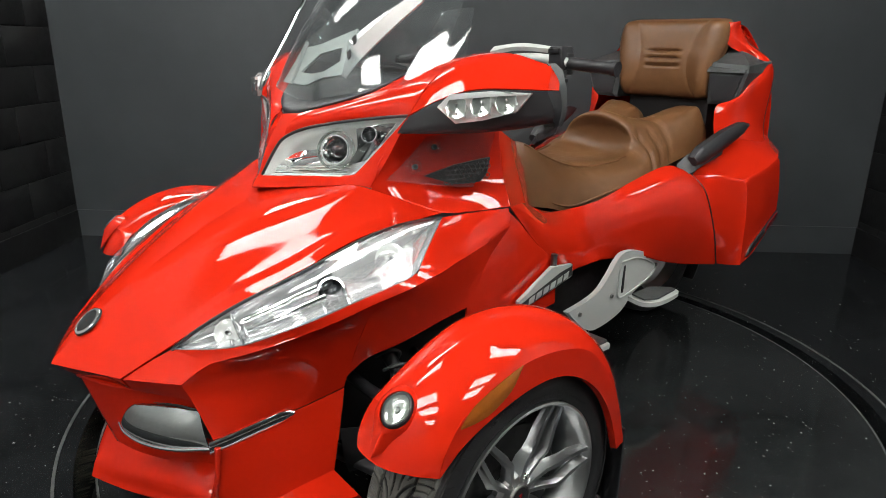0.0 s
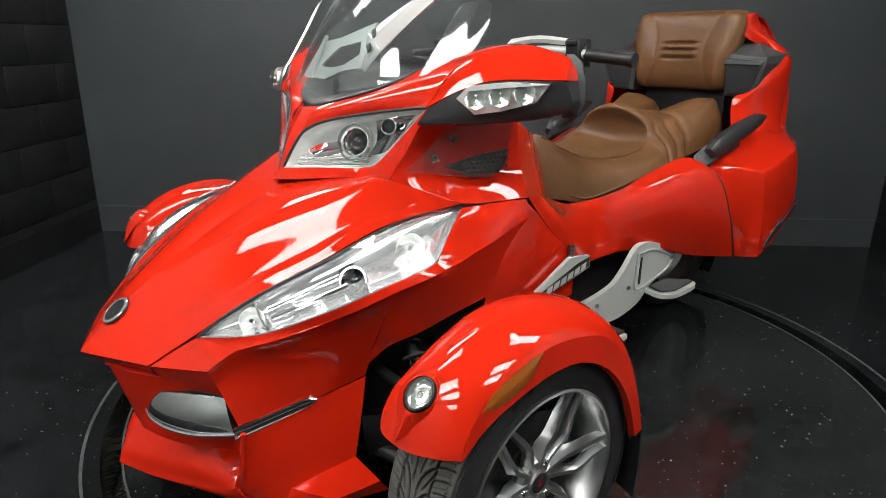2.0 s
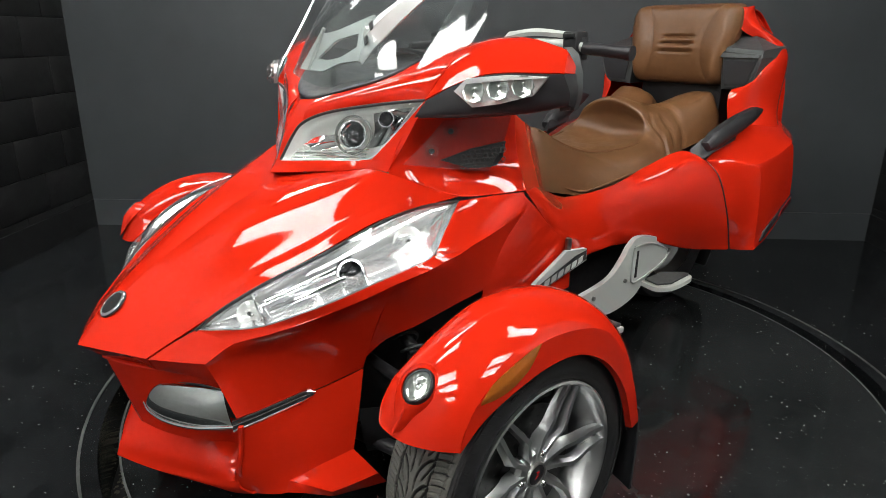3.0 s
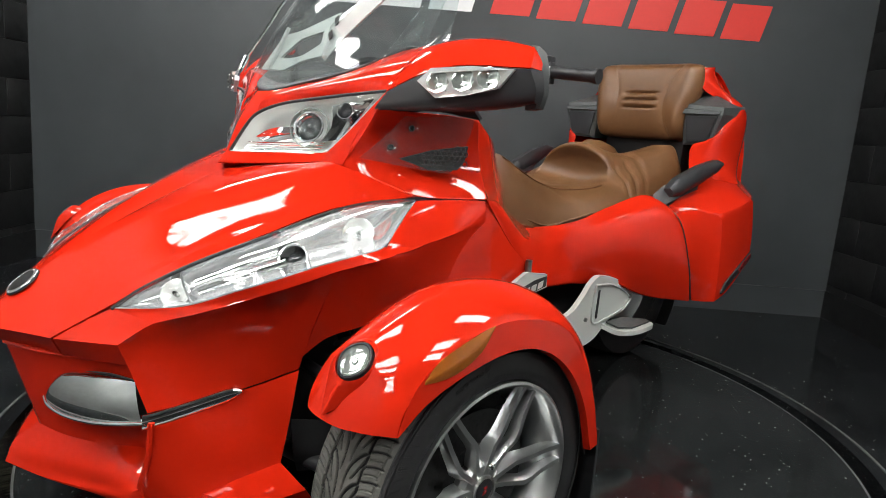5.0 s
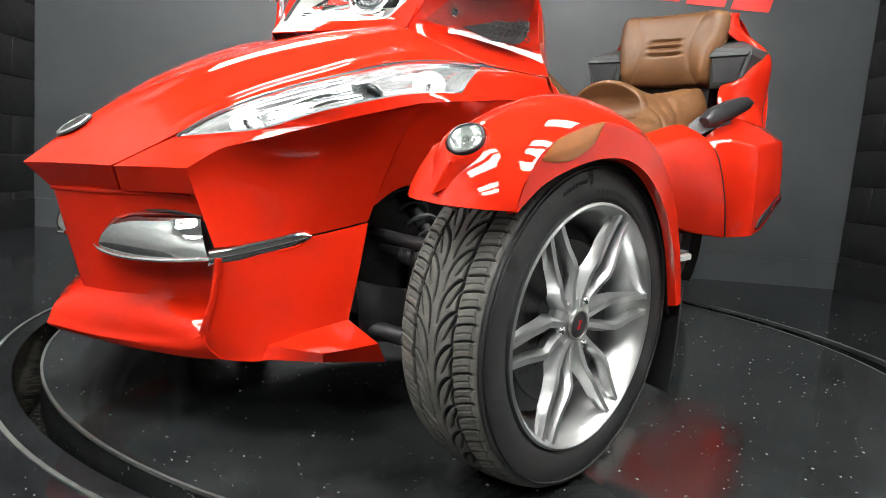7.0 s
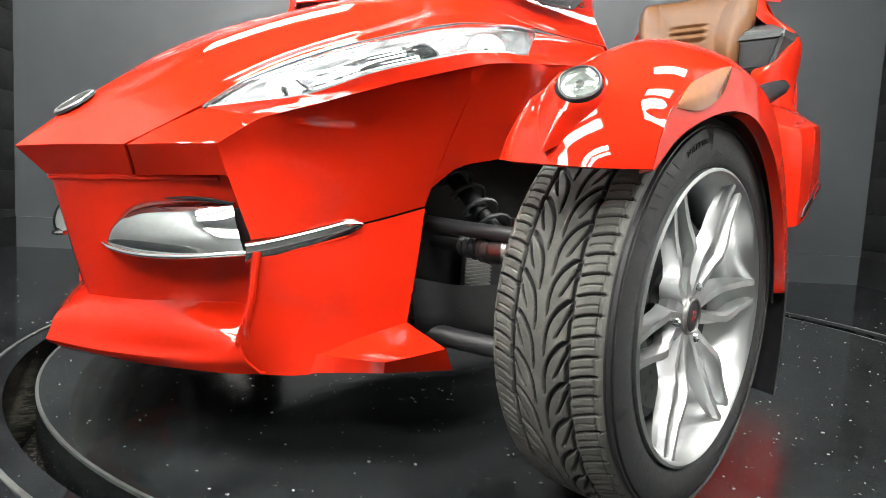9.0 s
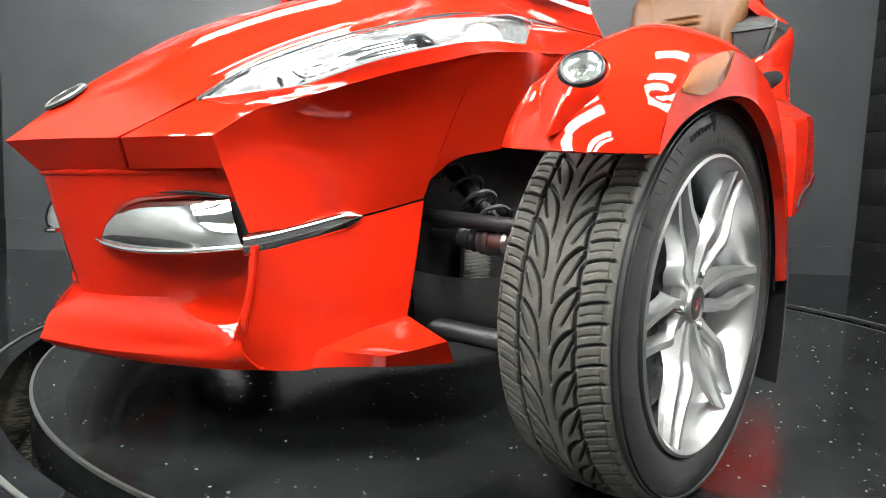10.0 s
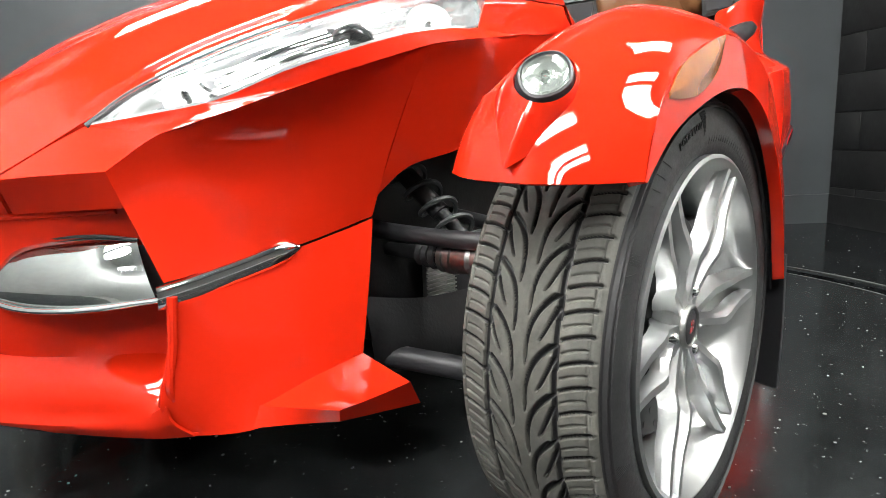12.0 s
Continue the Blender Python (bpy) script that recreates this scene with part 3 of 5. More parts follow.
sheet(bm, [[(.329, -.404, .349), (.346, -.318, .3655), (.371, -.235, .381), (.398, -.132, .408)],
           [(.325, -.408, .270), (.358, -.32, .285), (.385, -.235, .300), (.406, -.152, .32)],
           [(.317, -.420, .212), (.362, -.32, .215), (.392, -.245, .220), (.414, -.177, .224)],
           [(.300, -.402, .155), (.372, -.325, .158), (.400, -.25, .190), (.414, -.177, .224)]], 20, 16)
sheet(bm, [[(.329, -.404, .349), (.325, -.408, .270), (.317, -.420, .212), (.310, -.414, .198)],
           [(.300, -.31, .335), (.292, -.31, .270), (.285, -.31, .24), (.28, -.31, .225)]], 12, 6)
sheet(bm, [[(.345, -.330, .185), (.385, -.262, .206), (.414, -.177, .226)], [(.466, -.269, .187), (.478, -.22, .191), (.488, -.162, .196)]], 8, 8)
sheet(bm, [[(.345, -.330, .185), (.405, -.30, .186), (.466, -.269, .187)], [(.35, -.345, .157), (.405, -.30, .163), (.458, -.262, .168)]], 8, 4)
sheet(bm, [[(.466, -.269, .187), (.478, -.22, .191), (.488, -.162, .196)], [(.458, -.262, .168), (.470, -.20, .162), (.481, -.136, .156)]], 8, 4)
sheet(bm, [[(.35, -.345, .157), (.405, -.30, .163), (.458, -.262, .168)], [(.36, -.15, .157), (.42, -.15, .156), (.481, -.136, .156)]], 8, 4)
pipe(bm, [(.3310, -.4000, .340), (.3270, -.4035, .275), (.3210, -.4090, .230), (.3120, -.3980, .192)], .0062, 10, 24)
part("bumper_corner", thick(bm, 0.003), RED, trike, "red lower corner panel with a fin", both=True, angle=24)
bm = bmesh.new()
ins = [(.085, -.510, .338), (.116, -.505, .378), (.155, -.488, .400), (.23, -.444, .408), (.280, -.411, .403)]
low = [(.088, -.516, .332), (.125, -.509, .326), (.180, -.489, .321), (.250, -.457, .325), (.318, -.411, .337)]
bulge = Vector((.40, -.88, .25))
full = [.1, .7, 1, .8, .2]
sheet(bm, [[Vector(a).lerp(Vector(b), f) + bulge * (h * k) for a, b, k in zip(ins, low, full)]
           for f, h in ((-.05, -.016), (0, -.003), (.2, .0095), (.45, .0185), (.75, .0210), (1, .013))], 40, 24)
part("intake_insert", thick(bm, 0.004), DARKCHROME, trike, "chrome air intake insert", both=True)
# near-black sheet laid on the panel as the shade between insert and cheek
bm = bmesh.new()
sheet(bm, [[(.262, -.417, .398), (.284, -.405, .398), (.304, -.393, .398)], [(.262, -.410, .37), (.287, -.397, .37), (.311, -.384, .37)], [(.262, -.402, .332), (.290, -.390, .332), (.320, -.376, .332)]], 6, 10)
part("intake_gap_shade", thick(bm, .002), UNDER, trike, "dark sheet for the shaded gap beside the intake insert", both=True)
bm = bmesh.new()
pipe(bm, [Vector(p) + Vector((-.001, .002, .002)) for p in ins], .0022, 6, 30)
part("insert_seam", bm, UNDER, trike, "thin dark gap round the intake insert", both=True)
bm = bmesh.new()
sec = []
for i, p in enumerate(spline([(.320, -.413, .338), (.331, -.37, .346), (.348, -.31, .361), (.371, -.243, .381)], 24)):
    h = .0155 * (min(1, (24 - i) / 3) ** .5 * .75 + .25)
    o = Vector((.93, -.36, .0))
    sec.append([p + o * (.008 * math.cos(a)) + Vector((0, .0, h * math.sin(a))) for a in [2 * math.pi * k / 14 for k in range(14)]])
loft(bm, sec)
pipe(bm, [Vector(b) + bulge * (.017 * k) + Vector((0, 0, -.001)) for b, k in zip(low, full)] + [Vector((.324, -.412, .337))], .0042, 8, 30)
part("intake_strip", bm, CHROME, trike, "chrome strip", both=True, angle=50)

# badge on the beak
BADGE = material("silver_badge_enamel", (0.46, 0.47, 0.47), 0.24, metal=0.75, spread=0.08)
bm = bmesh.new()
nrm = Vector((0, -.62, .78)).normalized()
m = Matrix.Translation((0, -.530, .548)) @ nrm.to_track_quat("Z", "Y").to_matrix().to_4x4()
turned(bm, [(.001, .0035), (.033, .003), (.036, -.002)], 32, "z")
for v in bm.verts:
    v.co = m @ v.co
badge = part("beak_badge", bm, UNDER, trike, "round black badge with a silver ring")
bm = bmesh.new()
turned(bm, [(.0275, .0030), (.0280, .0038), (.0330, .0034), (.0345, .0018)], 32, "z")
for v in bm.verts:
    v.co = m @ v.co
part("badge_ring", bm, BADGE, badge)

# upper fairing with the twin headlights
bm = bmesh.new()
sheet(bm, [[(0, -.125, .795), (.06, -.088, .800), (.14, -.035, .808), (.225, .018, .818), (.277, .036, .817)],
           [(0, -.105, .822), (.06, -.068, .825), (.14, -.018, .832), (.222, .030, .840), (.290, .050, .860)],], 24, 4)
sheet(bm, [[(0, -.105, .822), (0, -.082, .88), (0, -.058, .925), (0, -.028, .968)], [(.008, -.098, .822), (.020, -.072, .88), (.042, -.050, .917), (.046, -.008, .972)]], 10, 4)
sheet(bm, [[(.042, -.050, .917), (.10, -.012, .945), (.20, .045, .966), (.300, .085, .980), (.347, .093, .985)],
           [(.044, -.040, .946), (.112, .002, .975), (.214, .060, 1.003), (.305, .112, 1.035), (.356, .16, 1.065)],
           [(.046, -.008, .972), (.12, .045, .996), (.20, .105, 1.027), (.26, .19, 1.080), (.36, .285, 1.118)]], 28, 14, flow=(3, 2))
sheet(bm, [[(.222, .030, .840), (.270, .062, .90), (.347, .093, .985)], [(.282, .043, .833), (.305, .064, .885), (.345, .091, .975)]], 10, 5)
part("upper_fairing", thick(bm, 0.004), RED, trike, both=True)
UP_TOP = [(.008, -.098, .824), (.024, -.068, .885), (.045, -.048, .917), (.10, -.012, .943), (.20, .043, .964), (.30, .083, .979), (.345, .094, .984)]
UP_LOW = [(.010, -.099, .822), (.06, -.066, .826), (.12, -.030, .830), (.17, -.002, .833), (.218, .030, .842), (.275, .066, .905), (.345, .095, .982)]
for side in (1, -1):
    bm = bmesh.new()
    inn = Vector((-.02, .042, -.008))
    sheet(bm, [UP_TOP, [Vector(p) + inn + Vector((0, 0, -.01)) for p in UP_TOP], [(Vector(a) + Vector(b)) / 2 + inn * 1.3 for a, b in zip(UP_TOP, UP_LOW)], [Vector(p) + inn for p in UP_LOW], UP_LOW], 30, 20)
    for v in bm.verts:
        v.co.x *= side
    lamp = part("upper_headlight", thick(bm, .003), BRIGHT, trike, "upper headlight with projector and clear lens")
    bm = bmesh.new()
    md = [(Vector(a) + Vector(b)) / 2 + Vector((.006, -.012, .006)) for a, b in zip(UP_TOP, UP_LOW)]
    md[0], md[-1] = (Vector(UP_TOP[0]) + Vector(UP_LOW[0])) / 2, (Vector(UP_TOP[-1]) + Vector(UP_LOW[-1])) / 2
    sheet(bm, [UP_TOP, md, UP_LOW], 30, 10)
    for v in bm.verts:
        v.co.x *= side
    part("lens", bm, CLEAR, lamp, "clear plastic lens").visible_shadow = False
    for c, r, nm in ((Vector((.160, .019, .893)), .035, "projector"), (Vector((.243, .060, .935)), .019, "small_projector")):
        out = (.52, -.80, .30)
        part(nm, turned_at([(r * .86, -.03), (r * 1.04, -.012), (r * 1.04, .0), (r * 1.02, .003), (r * .93, .003), (r * .80, -.004), (r * .70, -.016)], c, out, side), CHROME, lamp)
        part("shroud", turned_at([(r * .86, -.002), (r * .70, -.008), (r * .52, -.018)], c, out, side), DARKCHROME, lamp)
        part("projector_lens", turned_at([(.0005, .000), (r * .28, -.003), (r * .46, -.009), (r * .54, -.018)], c, out, side, 24), BULB, lamp)
    part("ring", turned_at([(.043, -.008), (.0455, .0), (.0475, .0), (.048, -.010)], Vector((.160, .019, .893)), (.52, -.80, .30), side, 36), PEARL, lamp)
    bm = bmesh.new()
    sheet(bm, [[(.040, -.050, .862), (.075, -.028, .884), (.125, -.004, .892)], [(.050, -.034, .852), (.085, -.010, .864), (.128, .014, .876)], [(.052, -.050, .842), (.085, -.030, .850), (.128, -.004, .862)]], 16, 12)
    part("low_beam_bowl", sided(thick(bm, .002), side), CHROME, lamp)
    bm = bmesh.new()
    sheet(bm, [[(.196, .030, .862), (.212, .046, .90), (.205, .050, .945)], [(.225, .060, .872), (.242, .080, .92), (.250, .082, .957)], [(.262, .062, .902), (.290, .078, .940), (.310, .088, .966)]], 14, 14)
    part("signal_bowl", sided(thick(bm, .002), side), DARKCHROME, lamp)
    bm = bmesh.new()
    for k in range(4):
        pipe(bm, [(Vector((.03, -.075, .829)) + Vector((0, .004 * k, .006 * k))), (Vector((.11, -.028, .834)) + Vector((0, .004 * k, .006 * k))), (Vector((.2, .026, .842)) + Vector((0, .004 * k, .006 * k)))], .0016, 6, 14)
    for v in bm.verts:
        v.co.x *= side
    part("light_guide", bm, CHROME, lamp)
    bm = bmesh.new()
    pipe(bm, UP_TOP, .004, 8, 30)
    for v in bm.verts:
        v.co.x *= side
    part("lens_frame", bm, BLACK, lamp, "thin black lens surround")

# mirror housings with a row of LED lamps
bm = bmesh.new()
top = [[(.30, .23, 1.092), (.36, .29, 1.118), (.46, .305, 1.120), (.573, .30, 1.098)],
       [(.325, .16, 1.062), (.375, .20, 1.090), (.465, .24, 1.105), (.588, .285, 1.085)],
       [(.347, .095, .987), (.41, .135, 1.025), (.48, .180, 1.048), (.602, .262, 1.050)]]
sheet(bm, top, 20, 12, flow=(2, 2))
sheet(bm, [[(.573, .30, 1.098), (.588, .285, 1.085), (.602, .262, 1.050)], [(.575, .32, 1.092), (.592, .31, 1.075), (.605, .295, 1.048)]], 8, 4)
part("mirror_housing", thick(bm, .004), RED, trike, "red mirror housing", both=True)
bm = bmesh.new()
sheet(bm, [[(.347, .093, .983), (.41, .133, 1.022), (.48, .178, 1.045), (.602, .260, 1.047)],
           [(.335, .085, .963), (.43, .140, .985), (.51, .195, .997), (.612, .272, 1.01)],
           [(.325, .081, .943), (.44, .159, .951), (.53, .225, .964), (.605, .280, .982)],
           [(.325, .13, .947), (.44, .24, .957), (.53, .29, .968), (.59, .32, .985)]], 18, 12)
sheet(bm, [[(.602, .260, 1.047), (.612, .272, 1.01), (.605, .280, .982)], [(.603, .30, 1.05), (.608, .305, 1.01), (.598, .31, .975)]], 8, 4)
part("mirror_base", thick(bm, .004), BLACK, trike, "black lower mirror shell", both=True)
bm = bmesh.new()
slab(bm, [(.566, .298, 1.102), (.586, .298, 1.088), (.602, .296, 1.05), (.603, .298, 1.0), (.592, .300, .970), (.565, .300, .966)], (.006, .022, 0))
part("mirror_rim", bm, GREY, trike, "grey mirror rim", both=True)
for side in (1, -1):
    bm = bmesh.new()
    led = [(.412, .124, 1.008), (.436, .139, 1.036), (.51, .188, 1.045), (.581, .236, 1.043), (.553, .224, 1.003), (.50, .178, .984), (.452, .142, .975)]
    a = [Vector(p) + Vector((.004, -.007, .0)) for p in led]
    loft(bm, [[p + Vector((-.005, .012, 0)) for p in a], a])
    for v in bm.verts:
        v.co.x *= side
    ll = part("led_lamp", bm, BRIGHT, trike, "clear LED lamp with three bulbs", angle=20)
    for k in range(3):
        c = Vector((.453, .146, 1.008)).lerp(Vector((.541, .206, 1.022)), k / 2) + Vector((.006, -.010, 0))
        o = Vector((.5, -.82, .25))
        part("led_bowl", turned_at([(.002, -.003), (.008, -.002), (.014, -.0005), (.0200, .0015), (.0250, .0020)], c, o, side, 8), PEARL, ll, angle=15)
        for dz in (.006, -.012):
            part("led", turned_at([(.0005, .007), (.0025, .006), (.0042, .002), (.0042, -.006)], c + Vector((0, 0, dz)), o, side, 10), CHROME, ll)
        bm = bmesh.new()
        e = c + Vector((.016, .011, -.004))
        slab(bm, [e + Vector((-.001, 0, -.016)), e + Vector((.001, .001, -.016)), e + Vector((.002, .001, .016)), e + Vector((-.001, 0, .016))], (.003, -.005, 0))
        part("divider", sided(bm, side), REFLECTOR, ll)
    bm = bmesh.new()
    slab(bm, [a[1] + Vector((0, 0, -.002)), a[2] + Vector((0, 0, -.002)), a[3] + Vector((-.004, -.003, -.002)), a[2] + Vector((0, 0, -.011)), a[1] + Vector((.002, .001, -.011))], (.005, -.008, 0))
    part("diffuser_strip", sided(bm, side), BRIGHT, ll, "white diffuser strip")
    bm = bmesh.new()
    cc = sum(a, Vector()) / len(a) + Vector((.008, -.014, 0))
    rimv = [bm.verts.new(p + Vector((.004, -.006, 0))) for p in a]
    bm2 = [bm.verts.new(p.lerp(cc, .35) + Vector((.010, -.016, 0))) for p in a]
    for i in range(7):
        bm.faces.new((rimv[i], rimv[(i + 1) % 7], bm2[(i + 1) % 7], bm2[i]))
    bm.faces.new(bm2)
    for v in bm.verts:
        v.co.x *= side
    part("led_lens", bm, CLEAR, ll, "clear plastic lens", angle=15).visible_shadow = False

# flank below the mirrors: red inner fairing, mesh vent, clear deflector with two screws
bm = bmesh.new()
sheet(bm, [[(.278, .038, .8135), (.331, .104, .785), (.384, .168, .7595), (.409, .255, .7545), (.430, .352, .7535)],
           [(.284, .052, .865), (.292, .12, .855), (.308, .20, .845), (.335, .28, .840), (.38, .37, .84)],
           [(.316, .085, .945), (.312, .14, .945), (.32, .20, .945), (.345, .28, .945), (.375, .36, .94)]], 24, 14, flow=(2, 2))
sheet(bm, [[(.430, .352, .756), (.40, .42, .715), (.32, .56, .68), (.20, .70, .655)],
           [(.38, .37, .84), (.35, .44, .82), (.29, .54, .80), (.20, .66, .78)],
           [(.375, .36, .94), (.335, .44, .91), (.26, .55, .88), (.15, .68, .845)]], 20, 14)
part("inner_fairing", thick(bm, .004), RED, trike, both=True)
bm = bmesh.new()
slabpts = [(.325, .158, .838), (.352, .235, .862), (.385, .317, .876), (.388, .305, .84), (.386, .284, .819), (.362, .219, .817)]
slab(bm, [Vector(p) + Vector((.004, 0, 0)) for p in slabpts], (-.006, 0, 0))
vent = part("side_vent", bm, UNDER, trike, "black mesh side vent", both=True)
bm = bmesh.new()
for i in range(9):
    for j in range(5):
        y, z = .205 + i * .0135 + (j % 2) * .0068, .822 + j * .0115
        if z > .842 + (y - .158) * .22 or y > .312 or (y > .285 and z < .83):
            continue
        c = Vector((.3385 + (y - .158) * .36, y, z))
        ringp = [c + Vector((.36 * .0064 * math.cos(q), .0064 * math.cos(q), .0064 * math.sin(q))) for q in [math.pi / 3 * k for k in range(6)]]
        for k in range(6):
            pipe(bm, [ringp[k], ringp[(k + 1) % 6]], .0012, 4, None, False)
part("vent_mesh", bm, GREY, trike, "hexagonal vent mesh", both=True)
for side in (1, -1):
    bm = bmesh.new()
    sheet(bm, [[(.302, .062, .835), (.340, .14, .824), (.378, .215, .814), (.400, .25, .812)],
               [(.322, .112, .884), (.355, .17, .880), (.390, .25, .876), (.410, .285, .876)],
               [(.340, .154, .934), (.366, .205, .938), (.398, .28, .944), (.412, .31, .946)]], 20, 12)
    thick(bm, .0035)
    for v in bm.verts:
        v.co.x *= side
    d = part("wind_deflector", bm, DEFLECT, trike, "clear plastic wind deflector")
    d.visible_shadow = False
    for c in ((.329, .128, .864), (.349, .170, .909)):
        m = Matrix.Translation(c) @ Vector((.8, -.55, .2)).to_track_quat("Z", "Y").to_matrix().to_4x4()
        for nm, prof, mt in (("screw", [(.0005, -.003), (.004, -.003), (.0055, .001), (.0070, .0), (.0072, -.006)], GREY), ("washer", [(.0072, .002), (.0110, .004), (.0145, .0045), (.0168, .002), (.0172, -.003)], DEFLECT)):
            bm = bmesh.new()
            turned(bm, prof, 20, "z")
            for v in bm.verts:
                v.co = m @ v.co
                v.co.x *= side
            part(nm, bm, mt, d).visible_shadow = nm == "screw"

# windscreen
bm = bmesh.new()
sheet(bm, [[(-.27, .19, 1.05), (-.16, .045, 1.03), (-.07, .028, 1.008), (0, .050, .992), (.07, .048, 1.008), (.18, .095, 1.03), (.29, .235, 1.085)],
           [(-.27, .26, 1.16), (-.16, .125, 1.16), (-.07, .085, 1.16), (0, .08, 1.16), (.07, .095, 1.16), (.18, .165, 1.16), (.27, .30, 1.18)],
           [(-.25, .34, 1.29), (-.15, .22, 1.29), (-.07, .18, 1.29), (0, .17, 1.29), (.07, .185, 1.29), (.16, .25, 1.29), (.25, .37, 1.29)],
           [(-.22, .43, 1.42), (-.14, .33, 1.43), (-.07, .29, 1.43), (0, .28, 1.43), (.07, .29, 1.43), (.14, .33, 1.43), (.22, .43, 1.42)]], 40, 30)
screen = part("windscreen", thick(bm, .004), SCREEN, trike, "clear curved plastic windscreen")
screen.visible_shadow = False
bm = bmesh.new()
sheet(bm, [[(.275, .122, 1.045), (.31, .20, 1.075), (.340, .270, 1.104)], [(.278, .188, 1.13), (.306, .245, 1.147), (.333, .293, 1.165)], [(.280, .255, 1.213), (.303, .286, 1.219), (.325, .313, 1.224)]], 14, 14)
for o in part("side_screen", thick(bm, .004), SCREEN, trike, "clear side wind screen", both=True):
    o.visible_shadow = False
bm = bmesh.new()
sheet(bm, [[(-.26, .19, 1.068), (-.19, .100, 1.012), (-.10, .030, .975), (.0, -.012, .960), (.10, .035, .982), (.20, .108, 1.018), (.27, .20, 1.075)],
           [(-.26, .21, 1.09), (-.19, .125, 1.035), (-.10, .055, 1.005), (.0, .035, .990), (.10, .062, 1.008), (.20, .135, 1.045), (.27, .225, 1.10)],
           [(-.22, .40, 1.06), (-.14, .36, 1.06), (-.08, .35, 1.07), (.0, .35, 1.07), (.08, .35, 1.07), (.18, .38, 1.08), (.27, .42, 1.09)]], 30, 14)
part("screen_base", thick(bm, .004), BLACK, trike, "black windscreen cowl")
bm = bmesh.new()
rim = [(-.182, .078, 1.034), (-.136, .117, 1.123), (-.052, .122, 1.134), (.093, .139, 1.172), (.092, .108, 1.103), (.096, .09, 1.063), (.011, .086, 1.054), (-.065, .078, 1.030)]
hole = [(-.105, .089, 1.062), (-.092, .094, 1.072), (-.037, .111, 1.111), (.053, .119, 1.127), (.058, .112, 1.112), (.063, .104, 1.094), (.003, .092, 1.067), (-.05, .088, 1.060)]
loft(bm, [rim, hole], True, False)
thick(bm, .006)
part("screen_bracket", bm, SILVER, trike, "silver windscreen bracket")
bm = bmesh.new()
edge_in = [(.089, .100, 1.053), (.075, .115, 1.116), (.088, .125, 1.150), (.172, .145, 1.198), (.245, .165, 1.235)]
edge_out = [(.093, .100, 1.053), (.125, .105, 1.084), (.160, .113, 1.113), (.250, .125, 1.172), (.330, .150, 1.230)]
sheet(bm, [edge_in, [(Vector(a) + Vector(b)) / 2 + Vector((.002, -.012, .008)) for a, b in zip(edge_in, edge_out)], edge_out], 24, 8, straight=True)
arm = part("screen_arm", thick(bm, .005), BRIGHT, trike, "polished silver windscreen blade", angle=20)
for c in ((.118, .098, 1.108), (.128, .108, 1.142)):
    bm = bmesh.new()
    slab(bm, [Vector(c) + Vector(q) for q in ((-.012, 0, .006), (-.006, -.001, -.010), (.008, -.002, -.002), (.004, 0, .014))], (.001, -.003, .002))
    part("slot", bm, GREY, arm)
bm = bmesh.new()
pipe(bm, [(-.135, .078, 1.035), (-.115, .092, 1.085), (-.09, .105, 1.14)], .0055, 8, 10)
part("screen_strut", bm, SILVER, trike, "thin silver windscreen strut")
bm = bmesh.new()
pipe(bm, [(-.225, .035, 1.01), (-.222, .04, 1.03), (-.22, .055, 1.063)], .010, 10, 10)
pipe(bm, [(-.22, .05, 1.055), (-.22, .117, 1.153), (-.22, .181, 1.252), (-.22, .27, 1.37)], .0045, 8, 16)
part("screen_clamp", bm, CHROME, trike, "chrome windscreen clamp")
# instrument hood behind the screen
bm = bmesh.new()
sheet(bm, [[(-.20, .33, 1.05), (0, .30, 1.09), (.20, .33, 1.05)], [(-.21, .45, 1.03), (0, .44, 1.07), (.21, .45, 1.03)], [(-.20, .56, .95), (0, .56, .97), (.20, .56, .95)]], 16, 12)
part("dashboard", thick(bm, .01), BLACK, trike, "black instrument hood")

# handlebar
bar = part("handlebar", (lambda b: (pipe(b, [(-.34, .70, 1.092), (-.20, .66, 1.105), (-.08, .56, 1.085), (0, .53, 1.075), (.08, .56, 1.085), (.20, .66, 1.105), (.34, .70, 1.092)], .013, 12, 40), b)[1])(bmesh.new()), SILVER, trike, "silver handlebar")
for side in (1, -1):
    bm = bmesh.new()
    pipe(bm, [(side * .318, .698, 1.092), (side * .455, .710, 1.082)], .017, 14, 8)
    pipe(bm, [(side * .455, .710, 1.082), (side * .468, .711, 1.081)], .020, 14)
    part("grip", bm, BLACK, bar, "black rubber grip")
    bm = bmesh.new()
    block(bm, (.262, .668, 1.075), (.312, .725, 1.138), .008)
    block(bm, (.268, .660, 1.118), (.306, .672, 1.132), .003)
    block(bm, (.300, .690, 1.06), (.318, .718, 1.12), .004)
    pipe(bm, [(.310, .69, 1.07), (.318, .675, 1.048), (.330, .672, 1.045)], .007, 8)
    for v in bm.verts:
        v.co.x *= side
    part("switch_box", bm, BLACK, bar, "black handlebar switch box")
    bm = bmesh.new()
    sheet(bm, [[(.10, .60, 1.12), (.18, .63, 1.135), (.262, .68, 1.13)], [(.10, .62, 1.135), (.18, .655, 1.145), (.262, .71, 1.135)]], 10, 3)
    thick(bm, .012)
    for v in bm.verts:
        v.co.x *= side
    part("bar_clamp", bm, SILVER, bar)

